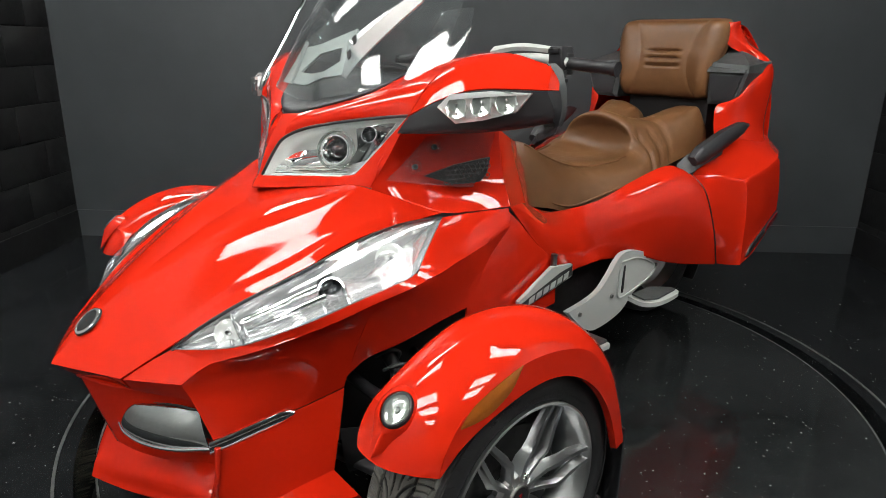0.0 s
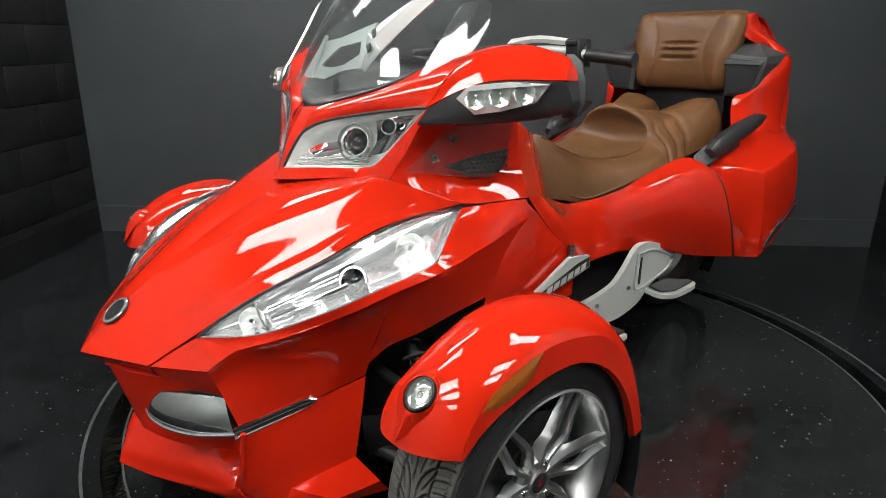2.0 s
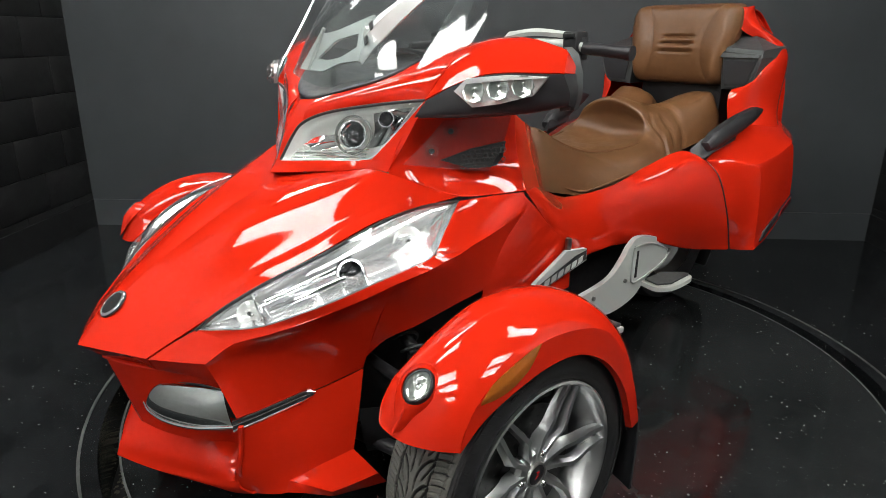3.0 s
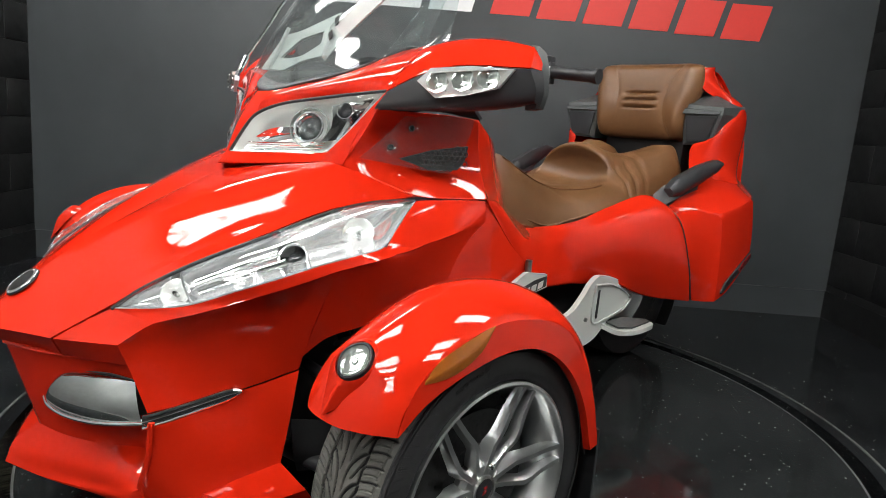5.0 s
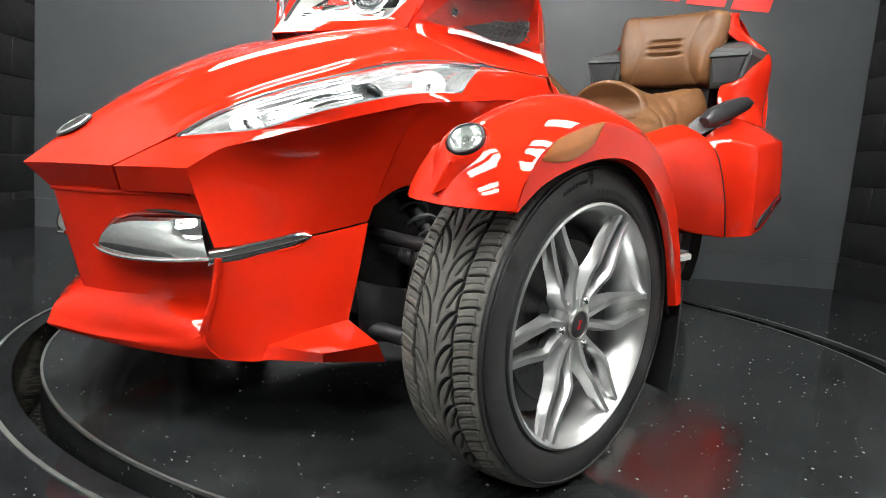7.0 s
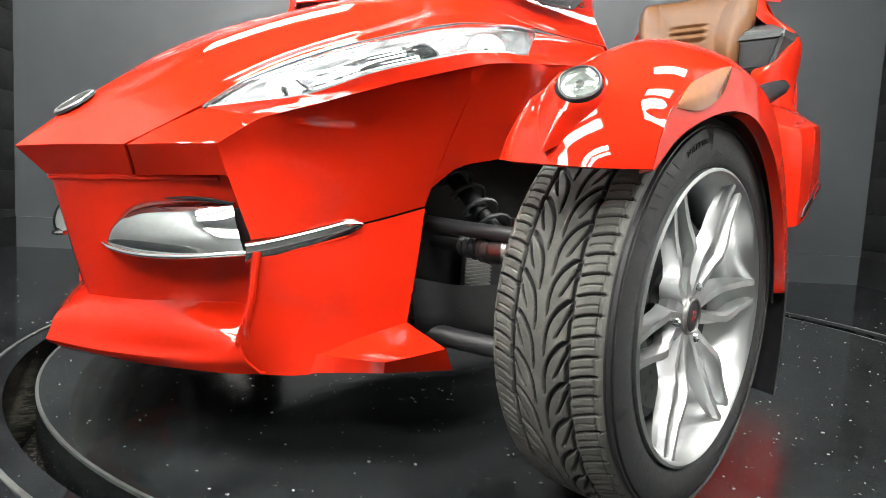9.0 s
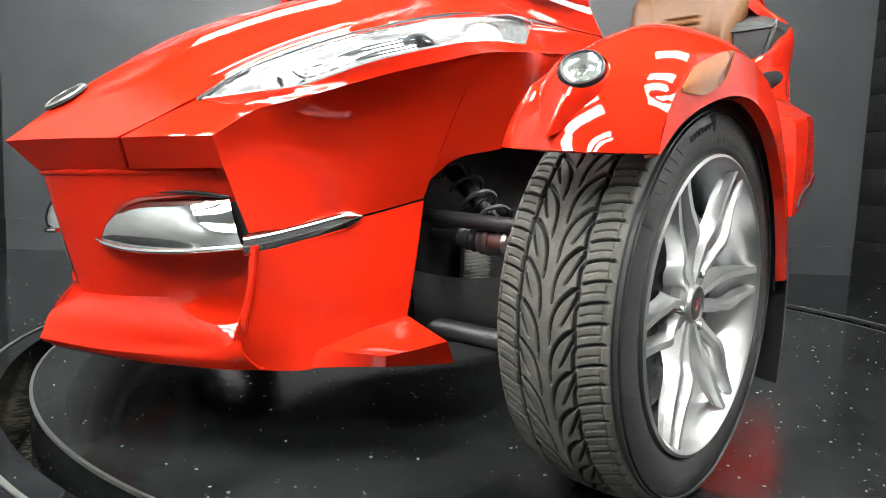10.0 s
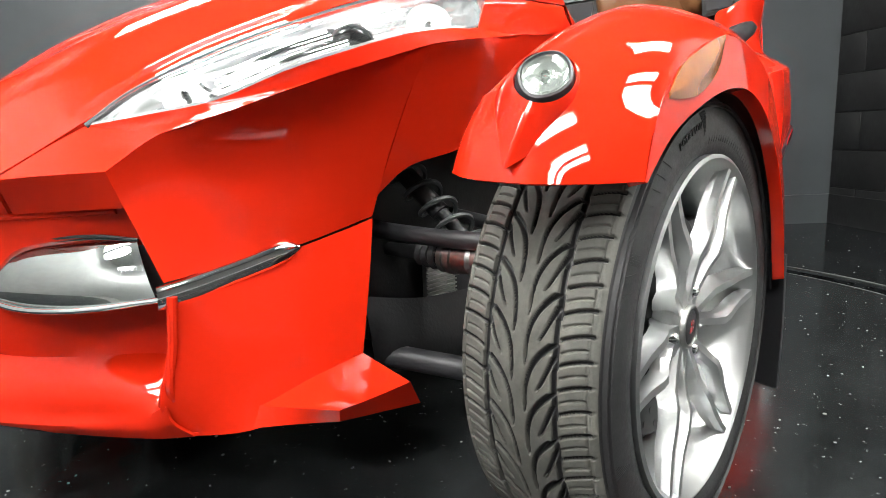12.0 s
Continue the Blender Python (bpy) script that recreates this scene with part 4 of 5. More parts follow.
# front wings
WING = [[(0.657, -0.274, 0.483), (0.697, -0.300, 0.480), (0.757, -0.299, 0.477), (0.806, -0.275, 0.476), (0.841, -0.247, 0.477)],
        [(0.656, -0.232, 0.543), (0.692, -0.258, 0.558), (0.750, -0.252, 0.563), (0.802, -0.242, 0.554), (0.840, -0.219, 0.534)],
        [(0.660, -0.150, 0.592), (0.702, -0.165, 0.617), (0.768, -0.158, 0.622), (0.810, -0.162, 0.608), (0.840, -0.165, 0.580)],
        [(0.657, -0.045, 0.629), (0.702, -0.050, 0.652), (0.763, -0.060, 0.649), (0.808, -0.058, 0.637), (0.841, -0.055, 0.613)],
        [(0.657, 0.060, 0.629), (0.702, 0.060, 0.651), (0.762, 0.060, 0.646), (0.806, 0.060, 0.634), (0.840, 0.058, 0.606)],
        [(0.660, 0.170, 0.596), (0.702, 0.172, 0.616), (0.765, 0.168, 0.612), (0.806, 0.163, 0.600), (0.838, 0.153, 0.570)],
        [(0.665, 0.262, 0.538), (0.705, 0.266, 0.547), (0.768, 0.258, 0.538), (0.808, 0.246, 0.520), (0.837, 0.228, 0.488)],
        [(0.672, 0.318, 0.440), (0.708, 0.322, 0.440), (0.770, 0.315, 0.434), (0.808, 0.300, 0.420), (0.835, 0.278, 0.400)],
        [(0.682, 0.345, 0.312), (0.712, 0.347, 0.306), (0.774, 0.340, 0.300), (0.808, 0.330, 0.298), (0.833, 0.314, 0.298)]]
WING_LIP = [(.842, -.245, .476), (.843, -.19, .516), (.845, -.115, .545), (.845, -.035, .561), (.845, .04, .559), (.845, .112, .532), (.844, .178, .480), (.843, .232, .405), (.841, .275, .300)]


for side in (1, -1):
    bm = bmesh.new()
    sheet(bm, [WING[0], [(Vector(p) + Vector(q)) / 2 + Vector((0, -.004, .002)) for p, q in zip(WING[0], WING[1])], WING[1]], 36, 10, flow=(3, 2))
    for col in sheet(bm, WING[1:], 36, 50, flow=(3, 5)):
        for v in col:
            # shallow ridge along the top
            v.co.z += .0045 * max(0, 1 - abs(v.co.x - .750) / .05) * min(1, max(0, (.20 - v.co.y) / .2)) * min(1, max(0, (v.co.y + .25) / .03))
    sheet(bm, [[r[-1] for r in WING], WING_LIP], 56, 4)
    sheet(bm, [WING_LIP, [Vector(p) + Vector((-.016, .0, -.004)) for p in WING_LIP]], 56, 2)
    thick(bm, .004)
    for v in bm.verts:
        v.co.x *= side
    wing = part("front_wing", bm, RED, trike, "glossy red front wheel wing", angle=20)
    bm = bmesh.new()
    sheet(bm, [[(.841, -.199, .546), (.8445, -.165, .547), (.8455, -.129, .554), (.8455, -.085, .577), (.8425, -.055, .611)],
               [(.842, -.199, .549), (.8460, -.167, .561), (.8470, -.130, .572), (.8465, -.088, .592), (.8430, -.055, .612)],
               [(.841, -.199, .551), (.8420, -.172, .576), (.8425, -.133, .592), (.8430, -.09, .606), (.8420, -.055, .614)]], 16, 8)
    thick(bm, .002)
    for v in bm.verts:
        v.co.x *= side
    part("side_marker", bm, AMBER, wing, "amber leaf-shaped side marker")
    out, ax = Vector((.45, -.60, .66)).normalized(), Vector((0, .73, .68))
    ax = (ax - out * ax.dot(out)).normalized()
    basis = Matrix((ax, out.cross(ax), out)).transposed().to_4x4()
    m = Matrix.Translation((.7525, -.2595, .5655)) @ basis
    for nm, prof, mt, lb in (("lamp_bezel", [(.80, .003), (.82, .0065), (.87, .0080), (.95, .0070), (1.02, .003), (1.04, -.010)], BLACK, "black lamp bezel"),
                             ("lamp_bowl", [(.02, .004), (.12, .004), (.16, .006), (.20, .0025), (.5, .0025), (.70, .004), (.82, .0065)], PEARL, "small frosted lamp bowl"),
                             ("lamp_lens", [(.01, .0135), (.35, .0125), (.6, .0105), (.82, .0065)], CLEAR, "clear lamp lens")):
        bm = bmesh.new()
        turned(bm, prof, 40, "z")
        for v in bm.verts:
            th = math.atan2(v.co.y, v.co.x)
            k = (abs(math.cos(th)) ** 1.75 + abs(math.sin(th)) ** 1.75) ** (-1 / 1.75)
            v.co = m @ Vector((v.co.x * .0325 * k, v.co.y * .0250 * k, v.co.z))
            v.co.x *= side
        o = part(nm, bm, mt, wing, lb)
        if nm == "lamp_lens":
            o.visible_shadow = False
    # boss below the lamp, drawn out to a point towards the wing's front edge
    bm = bmesh.new()
    loops = [[], [], []]
    for k in range(48):
        a = 2 * math.pi * k / 48
        off = abs(a - math.pi)
        far = 1 / math.cos(.96 - off) if off < .96 else 1.0
        drop = max(0, far - 1) / .74
        for loop, f, z in zip(loops, (1.04, 1.22 + .16 * drop, 1.62 * far), (.004, -.001, -.024 - .002 * drop)):
            loop.append(m @ Vector((math.cos(a) * .0315 * f, math.sin(a) * .0260 * f, z)))
    loft(bm, loops, True, False)
    for v in bm.verts:
        v.co.x *= side
    part("lamp_pod", bm, RED, wing, angle=22)
    bm = bmesh.new()
    sheet(bm, [[(.69, .34, .34), (.76, .345, .33), (.835, .315, .33)], [(.70, .335, .22), (.77, .338, .215), (.836, .315, .215)], [(.71, .325, .125), (.775, .328, .118), (.834, .312, .116)]], 8, 8)
    thick(bm, .005)
    for v in bm.verts:
        v.co.x *= side
    part("mud_flap", bm, BLACK, wing, "black rubber mud flap")
    bm = bmesh.new()
    sheet(bm, [[Vector((p.x, p.y * .93, .283 + (p.z - .283) * .93)) for p in (Vector(r[0]) + Vector((.005, 0, 0)), Vector(r[2]), Vector(r[4]) + Vector((-.012, 0, -.02)))] for r in WING[2:]], 8, 30)
    thick(bm, .003)
    for v in bm.verts:
        v.co.x *= side
    part("wing_liner", bm, UNDER, wing, "black wing liner")


# front wheels
def tyre_mesh(name, half=(0.0875, 0.283), pitch=37, seg=1850, across=161):
    """A tyre with a directional tread: a plain middle rib, swept grooves that hook into two running grooves, and cross cuts on the shoulders."""
    hw, R = half
    prof = spline([(R - .078, 0, -hw + .014), (R - .068, 0, -hw + .004), (R - .045, 0, -hw), (R - .022, 0, -hw + .005), (R - .009, 0, -hw + .014)], 10)
    prof = [(p.x, p.z) for p in prof]
    tread = [(R - .009 * abs(s) ** 2.6, s * (hw - .014)) for s in np.linspace(-1, 1, across)]
    other = [(r, -x) for r, x in prof[::-1]]
    full = np.array(prof[:-1] + tread + other[1:])
    n0, n1 = len(prof) - 1, len(prof) - 1 + across
    ang = np.linspace(0, 2 * np.pi, seg, endpoint=False)
    rad = np.repeat(full[None, :, 0], seg, 0)
    s = np.linspace(-1, 1, across)[None, :]
    a = (-ang * pitch / (2 * np.pi))[:, None]
    cut = np.zeros((seg, across))
    lie = .048 / (hw - .014)

    def swept(sa, a0, length, s0, s1, power, w0, w1):
        """A groove that runs round the tyre while it moves out from s0 to s1, w0 wide at its start and w1 at its end."""
        g = np.zeros_like(sa * a)
        for k in range(-1, int(length) + 2):
            tau = (np.mod(a - a0, 1.0) + k) / length
            c = np.clip(tau, .001, 1)
            slope = (s1 - s0) * power * c ** (power - 1) / (length * lie)
            d = np.abs(sa - (s0 + (s1 - s0) * c ** power)) / np.sqrt(1 + slope ** 2)
            w = (w0 + (w1 - w0) * c) * np.clip(tau * 9, 0, 1)
            g = np.maximum(g, np.clip((w - d) / .032 + .5, 0, 1) * ((tau > 0) & (tau < 1)))
        return g

    def across_cut(sa, a0, s0, s1, rise, w):
        """A cut across the shoulder that bends as it runs out."""
        q = np.clip((sa - s0) / (s1 - s0), 0, 1)
        d = np.abs(np.mod(a - a0 - rise * (1 - (1 - q) ** 2) + .5, 1.0) - .5) * lie
        return np.clip((w - d) / .032 + .5, 0, 1) * ((sa > s0) & (sa < s1))

    for side, shift in ((1, .44), (-1, .04)):
        sa = s * side
        g = swept(sa, shift - 1.5, 1.5, .10, .50, 3.4, .012, .034)
        g = np.maximum(g, swept(sa, shift, .74, .27, .50, .85, .010, .026))
        for k in (0, .5):
            g = np.maximum(g, .85 * across_cut(sa, shift + k + .1, .57, .99, .16, .018))
            g = np.maximum(g, .5 * across_cut(sa, shift + k + .36, .60, .92, .12, .007))
        jog = .530 - .016 * (np.mod(a - shift, 1.0) < .5)
        g = np.maximum(g, .95 * np.clip((.036 - np.abs(sa - jog)) / .022 + .5, 0, 1))
        g = np.maximum(g, .5 * np.clip((.006 - np.abs(sa - .935)) / .018 + .5, 0, 1))
        cut = np.maximum(cut, g * (sa > 0))
    rad[:, n0:n1] -= .0075 * cut
    nn = len(full)
    co = np.empty((seg, nn, 3))
    co[:, :, 0] = full[None, :, 1]
    co[:, :, 1] = rad * np.cos(ang)[:, None]
    co[:, :, 2] = rad * np.sin(ang)[:, None]
    i = np.arange(seg)[:, None] * nn
    j = np.arange(nn - 1)[None, :]
    i2 = (np.arange(seg)[:, None] + 1) % seg * nn
    faces = np.stack([i + j, i2 + j, i2 + j + 1, i + j + 1], -1).reshape(-1, 4)
    me = bpy.data.meshes.new(name)
    me.from_pydata(co.reshape(-1, 3).tolist(), [], faces.tolist())
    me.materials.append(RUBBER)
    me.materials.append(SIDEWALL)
    me.materials.append(MARK_GROOVE)
    idx = np.zeros((seg, nn - 1), int)
    # groove faces take the near-black rubber: shade put into the colour by depth
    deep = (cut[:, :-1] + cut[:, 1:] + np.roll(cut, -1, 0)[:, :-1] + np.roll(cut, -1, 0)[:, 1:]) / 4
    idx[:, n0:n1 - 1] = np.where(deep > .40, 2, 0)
    idx[:, :n0 - 1] = 1
    idx[:, n1:] = 1
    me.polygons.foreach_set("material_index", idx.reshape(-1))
    me.polygons.foreach_set("use_smooth", np.ones(len(me.polygons), bool))
    me.update()
    return me


def rim_mesh():
    bm = bmesh.new()
    turned(bm, [(.2085, .086), (.2085, .078), (.202, .074), (.198, .05), (.186, .03), (.182, -.05), (.206, -.075), (.206, -.08), (.176, -.055), (.178, .03), (.190, .056), (.1985, .083), (.204, .088)], 96, "x", True)
    turned(bm, [(.001, .060), (.026, .062), (.044, .058), (.052, .048), (.054, .0), (.001, .0)], 40, "x")
    return finish("wheel", bm, ALLOY, 32)


def spoke_mesh(sgn):
    """One ridged blade of a twin spoke, pointing along y: it spreads from the hub, kinks and runs in to the rim."""
    bm = bmesh.new()
    loops = []
    at = (.026, .055, .082, .100, .118, .150, .180, .199)
    for i in range(29):
        r = at[0] + (at[-1] - at[0]) * i / 28
        lat = np.interp(r, at, (.006, .0135, .0215, .0250, .0240, .0205, .0175, .0160))
        wo = np.interp(r, at, (.009, .0120, .0125, .0110, .0100, .0088, .0075, .0055))
        wi = np.interp(r, at, (.006, .0090, .0100, .0100, .0092, .0082, .0072, .0060))
        top = np.interp(r, at, (.061, .0645, .070, .077, .079, .0785, .081, .0835))
        dep = np.interp(r, at, (.030, .027, .023, .021, .020, .019, .017, .012))
        loops.append([Vector((x, r, sgn * d)) for d, x in ((lat - wi, top - dep), (lat - wi, top - .010), (lat - .0052, top), (lat + .0042, top), (lat + wo * .55, top - .011), (lat + wo, top - dep))])
    loft(bm, loops)
    return finish("spoke", bm, ALLOY, 24)


def letters_on_tyre(text, parent, r, mid, step, size):
    """Raised letters along the sidewall, one after another."""
    for k, ch in enumerate(text):
        cu = bpy.data.curves.new("letter", "FONT")
        cu.body, cu.size, cu.extrude, cu.align_x = ch, size, .0006, "CENTER"
        ob = bpy.data.objects.new("letter", cu)
        scene.collection.objects.link(ob)
        me = bpy.data.meshes.new_from_object(ob)
        bpy.data.objects.remove(ob)
        bpy.data.curves.remove(cu)
        a = radians(mid - (k - (len(text) - 1) / 2) * step)
        up, right = Vector((0, math.cos(a), math.sin(a))), Vector((0, math.sin(a), -math.cos(a)))
        m = Matrix((right, up, Vector((1, 0, 0)))).transposed()
        for v in me.vertices:
            v.co = m @ v.co + up * r + Vector((.0872, 0, 0))
        me.materials.append(MARK_GROOVE)
        lo = new("letter", me)
        lo.parent = parent


RIM, TYRE = rim_mesh(), tyre_mesh("tyre")
bm = bmesh.new()
for r in (.262, .2665):
    turned(bm, [(r - .001, .0805 if r > .265 else .0835), (r - .0006, .085 if r > .265 else .087), (r + .0006, .0845 if r > .265 else .0865), (r + .001, .0795 if r > .265 else .0825)], 120, "x")
RIB = finish("sidewall_rib", bm, SIDEWALL)

# moulded marks of the sidewall: slanted ticks, hatched arrow, small bars in place of lettering
def mark(bm, line, wide, high=.0007):
    """A thin raised stroke that follows the curve of the sidewall; the line is radius and sideways place."""
    pts = [Vector((float(np.interp(r, (.215, .226, .238, .250, .261, .2675, .274), (.0835, .0864, .0875, .0860, .0825, .0785, .0735))), r, z))
           for a, b in zip(line, line[1:]) for r, z in [(a[0] + (b[0] - a[0]) * k / 4, a[1] + (b[1] - a[1]) * k / 4) for k in range(5)]]
    loft(bm, [[p + Vector((-.001, 0, -wide)), p + Vector((high, 0, -wide)), p + Vector((high, 0, wide)), p + Vector((-.001, 0, wide))] for p in pts])


bm = bmesh.new()
mark(bm, [(.242, -.0060), (.264, .0050)], .0006)
TICK = finish("sidewall_tick", bm, MARK_GROOVE)
bm = bmesh.new()
for k in range(7):
    mark(bm, [(.234 + .0035 * k, -.0005 - .0022 * k), (.266, .0040 - .0022 * k)], .0004)
HATCH = finish("sidewall_arrow", bm, MARK_GROOVE)
bm = bmesh.new()
mark(bm, [(.2225, .0), (.2300, -.0004)], .0024, .0005)
BAR = finish("sidewall_bar", bm, MARK_GROOVE)
SPOKES = [spoke_mesh(-1), spoke_mesh(1)]
bm = bmesh.new()
turned(bm, [(.001, .0670), (.014, .0668), (.0205, .0655), (.0225, .0650), (.0230, .045)], 32, "x")
CAP = finish("hub_cap", bm, BLACK)
bm = bmesh.new()
turned(bm, [(.0222, .055), (.0225, .0665), (.0240, .0680), (.0262, .0672), (.0275, .0640), (.0278, .045)], 40, "x")
CAPRING = finish("cap_ring", bm, STEEL)
bm = bmesh.new()
for k in (0, 1):
    slab(bm, [(.0668, -.006 + .005 * k, -.008 + .009 * k), (.0668, .004 + .002 * k, -.006 + .009 * k), (.0668, .006, .0 + .008 * k), (.0668, -.004, .0 + .008 * k)], (.0006, 0, 0))
CAPMARK = finish("cap_mark", bm, REDLENS)
bm = bmesh.new()
pipe(bm, [(.03, 0, 0), (.058, 0, 0)], .0105, 6)
turned(bm, [(.0005, .068), (.006, .066), (.0098, .058)], 12, "x")
NUT = finish("wheel_nut", bm, CHROME)
bm = bmesh.new()
turned(bm, [(.075, .032), (.140, .032), (.140, .026), (.075, .026)], 64, "x", True)
for k in range(24):
    a = 2 * math.pi * k / 24
    for r in (.092, .110, .128):
        c, s = math.cos(a + r * 9) * r, math.sin(a + r * 9) * r
        pipe(bm, [(.0321, c, s), (.0327, c, s)], .0042, 8)
turned(bm, [(.001, .036), (.07, .036), (.078, .030), (.078, -.04), (.001, -.04)], 40, "x")
DISC = finish("brake_disc", bm, IRON)
bm = bmesh.new()
block(bm, (-.03, .07, .04), (.03, .135, .12), .01)
CALIPER = finish("brake_caliper", bm, STEEL)
bm = bmesh.new()
turned(bm, [(.001, .010), (.158, .010), (.168, .004), (.168, -.030), (.001, -.030)], 48, "x")
SHIELD = finish("splash_shield", bm, UNDER)
for side in (1, -1):
    w = new("wheel", RIM)
    w.parent = trike
    w.location, w.scale.x = (.731 if side > 0 else -.752, .010 if side > 0 else -.005, .283), side
    tagged(w, label="silver alloy front wheel with six twin spokes")
    for nm, me, lb in (("tyre", TYRE, "black tyre with worn directional tread"), ("hub_cap", CAP, "black hub cap with a small red mark"), ("cap_mark", CAPMARK, ""), ("cap_ring", CAPRING, "polished ring round the hub cap"), ("sidewall_rib", RIB, ""), ("brake_disc", DISC, "drilled steel brake disc"), ("brake_caliper", CALIPER, ""), ("splash_shield", SHIELD, "black shield behind the brake disc")):
        o = new(nm, me)
        o.parent = w
        if lb:
            tagged(o, label=lb)
    if side > 0:
        letters_on_tyre("ROTATION", w, .2435, 110.5, 1.95, .0105)
        for k in range(9):
            o = new("sidewall_tick", TICK)
            o.parent = w
            o.rotation_euler = (radians(126 + 4.2 * k), 0, 0)
        for a in (101, 152, 200, 318):
            o = new("sidewall_arrow", HATCH)
            o.parent = w
            o.rotation_euler = (radians(a), 0, 0)
        for k in range(26):
            o = new("sidewall_bar", BAR)
            o.parent = w
            o.rotation_euler = (radians(96 - 2.1 * k), 0, 0)
    for k in range(6):
        for me in SPOKES:
            o = new("spoke", me)
            o.parent = w
            o.rotation_euler = (radians(66 + 60 * k), 0, 0)
    for a in (66, 186, -54):
        o = new("wheel_nut", NUT)
        o.parent = w
        o.location = (0, .044 * math.cos(radians(a)), .044 * math.sin(radians(a)))

# front suspension
for side in (1, -1):
    bm = bmesh.new()
    pipe(bm, [(.30, -.06, .380), (.47, -.055, .374), (.64, .0, .368)], .0135, 14, 10)
    pipe(bm, [(.30, .14, .385), (.47, .08, .376), (.64, .01, .368)], .012, 12, 10)
    for v in bm.verts:
        v.co.x *= side
    part("upper_arm", bm, BLACK, trike, "black suspension arm")
    bm = bmesh.new()
    pipe(bm, [(.28, -.12, .20), (.47, -.06, .185), (.64, .0, .175)], .018, 12, 10)
    pipe(bm, [(.28, .16, .20), (.47, .08, .185), (.64, .02, .175)], .018, 12, 10)
    for v in bm.verts:
        v.co.x *= side
    part("lower_arm", bm, BLACK, trike, "black suspension arm")
    bm = bmesh.new()
    hel = [Vector((.28, .005, .505)).lerp(Vector((.55, .03, .275)), i / 160) + .027 * (math.cos(i * .36) * Vector((.65, 0, .76)) + math.sin(i * .36) * Vector((0, 1, 0))) for i in range(161)]
    pipe(bm, hel, .0042, 6)
    for v in bm.verts:
        v.co.x *= side
    sh = part("shock_absorber", bm, GREY, trike, "black coil-over shock absorber")
    bm = bmesh.new()
    pipe(bm, [(.27, .005, .515), (.40, .016, .40)], .016, 14)
    pipe(bm, [(.39, .015, .41), (.56, .03, .265)], .011, 14)
    for v in bm.verts:
        v.co.x *= side
    part("shock_body", bm, UNDER, sh)
    bm = bmesh.new()
    turned(bm, [(.012, .440), (.022, .446), (.0245, .448), (.0245, .456), (.022, .457), (.0225, .462), (.026, .464), (.026, .472), (.023, .474), (.023, .500), (.019, .506), (.019, .56)], 24, "x")
    for v in bm.verts:
        v.co = Vector((v.co.x * side, v.co.y - .034, v.co.z + .344))
    joint = part("steering_joint", bm, STEEL, trike, "bright metal joint with ribbed boot", angle=25)
    bm = bmesh.new()
    turned(bm, [(.011, .33), (.012, .395), (.019, .402), (.014, .408), (.021, .416), (.016, .422), (.0225, .431), (.018, .437), (.0235, .446)], 24, "x")
    for v in bm.verts:
        v.co = Vector((v.co.x * side, v.co.y - .034, v.co.z + .344))
    part("rubber_boot", bm, UNDER, joint, "black ribbed rubber boot")
    bm = bmesh.new()
    block(bm, (.60, -.035, .15), (.68, .055, .40), .015)
    for v in bm.verts:
        v.co.x *= side
    part("wheel_carrier", bm, UNDER, trike)

# dark structure inside the body
bm = bmesh.new()
secs = []
for y, w, z0, z1 in ((-.36, .20, .17, .40), (-.25, .24, .17, .46), (-.08, .27, .15, .60), (.15, .32, .13, .68), (.40, .32, .13, .72), (.62, .22, .13, .66), (.9, .20, .14, .58), (1.3, .22, .20, .62), (1.55, .22, .36, .70), (1.8, .22, .42, .72)):
    secs.append([(-w, y, z0 + .04), (-w * .8, y, z0), (w * .8, y, z0), (w, y, z0 + .04), (w, y, z1 - .05), (w * .7, y, z1), (-w * .7, y, z1), (-w, y, z1 - .05)])
loft(bm, secs)
part("frame", bm, UNDER, trike, "black inner frame and engine covers")
bm = bmesh.new()
block(bm, (.325, .05, .20), (.335, .13, .36), .002)
rads = part("radiator", bm, STEEL, trike, "finned radiator", both=True)
bm = bmesh.new()
block(bm, (.335, .05, .203), (.338, .13, .2055))
fin = finish("fin", bm, STEEL)
for rad, sg in zip(rads, (1, -1)):
    for k in range(22):
        f = new("fin", fin)
        f.parent = rad
        f.location.z = k * .007
bm = bmesh.new()
sheet(bm, [[(.37, -.13, .29), (.39, -.02, .27), (.39, .15, .26)], [(.385, -.13, .22), (.42, -.02, .19), (.42, .15, .17)], [(.37, -.11, .165), (.39, -.02, .155), (.39, .15, .145)]], 12, 8)
part("lower_guard", thick(bm, .004), UNDER, trike, "black plastic guard", both=True)

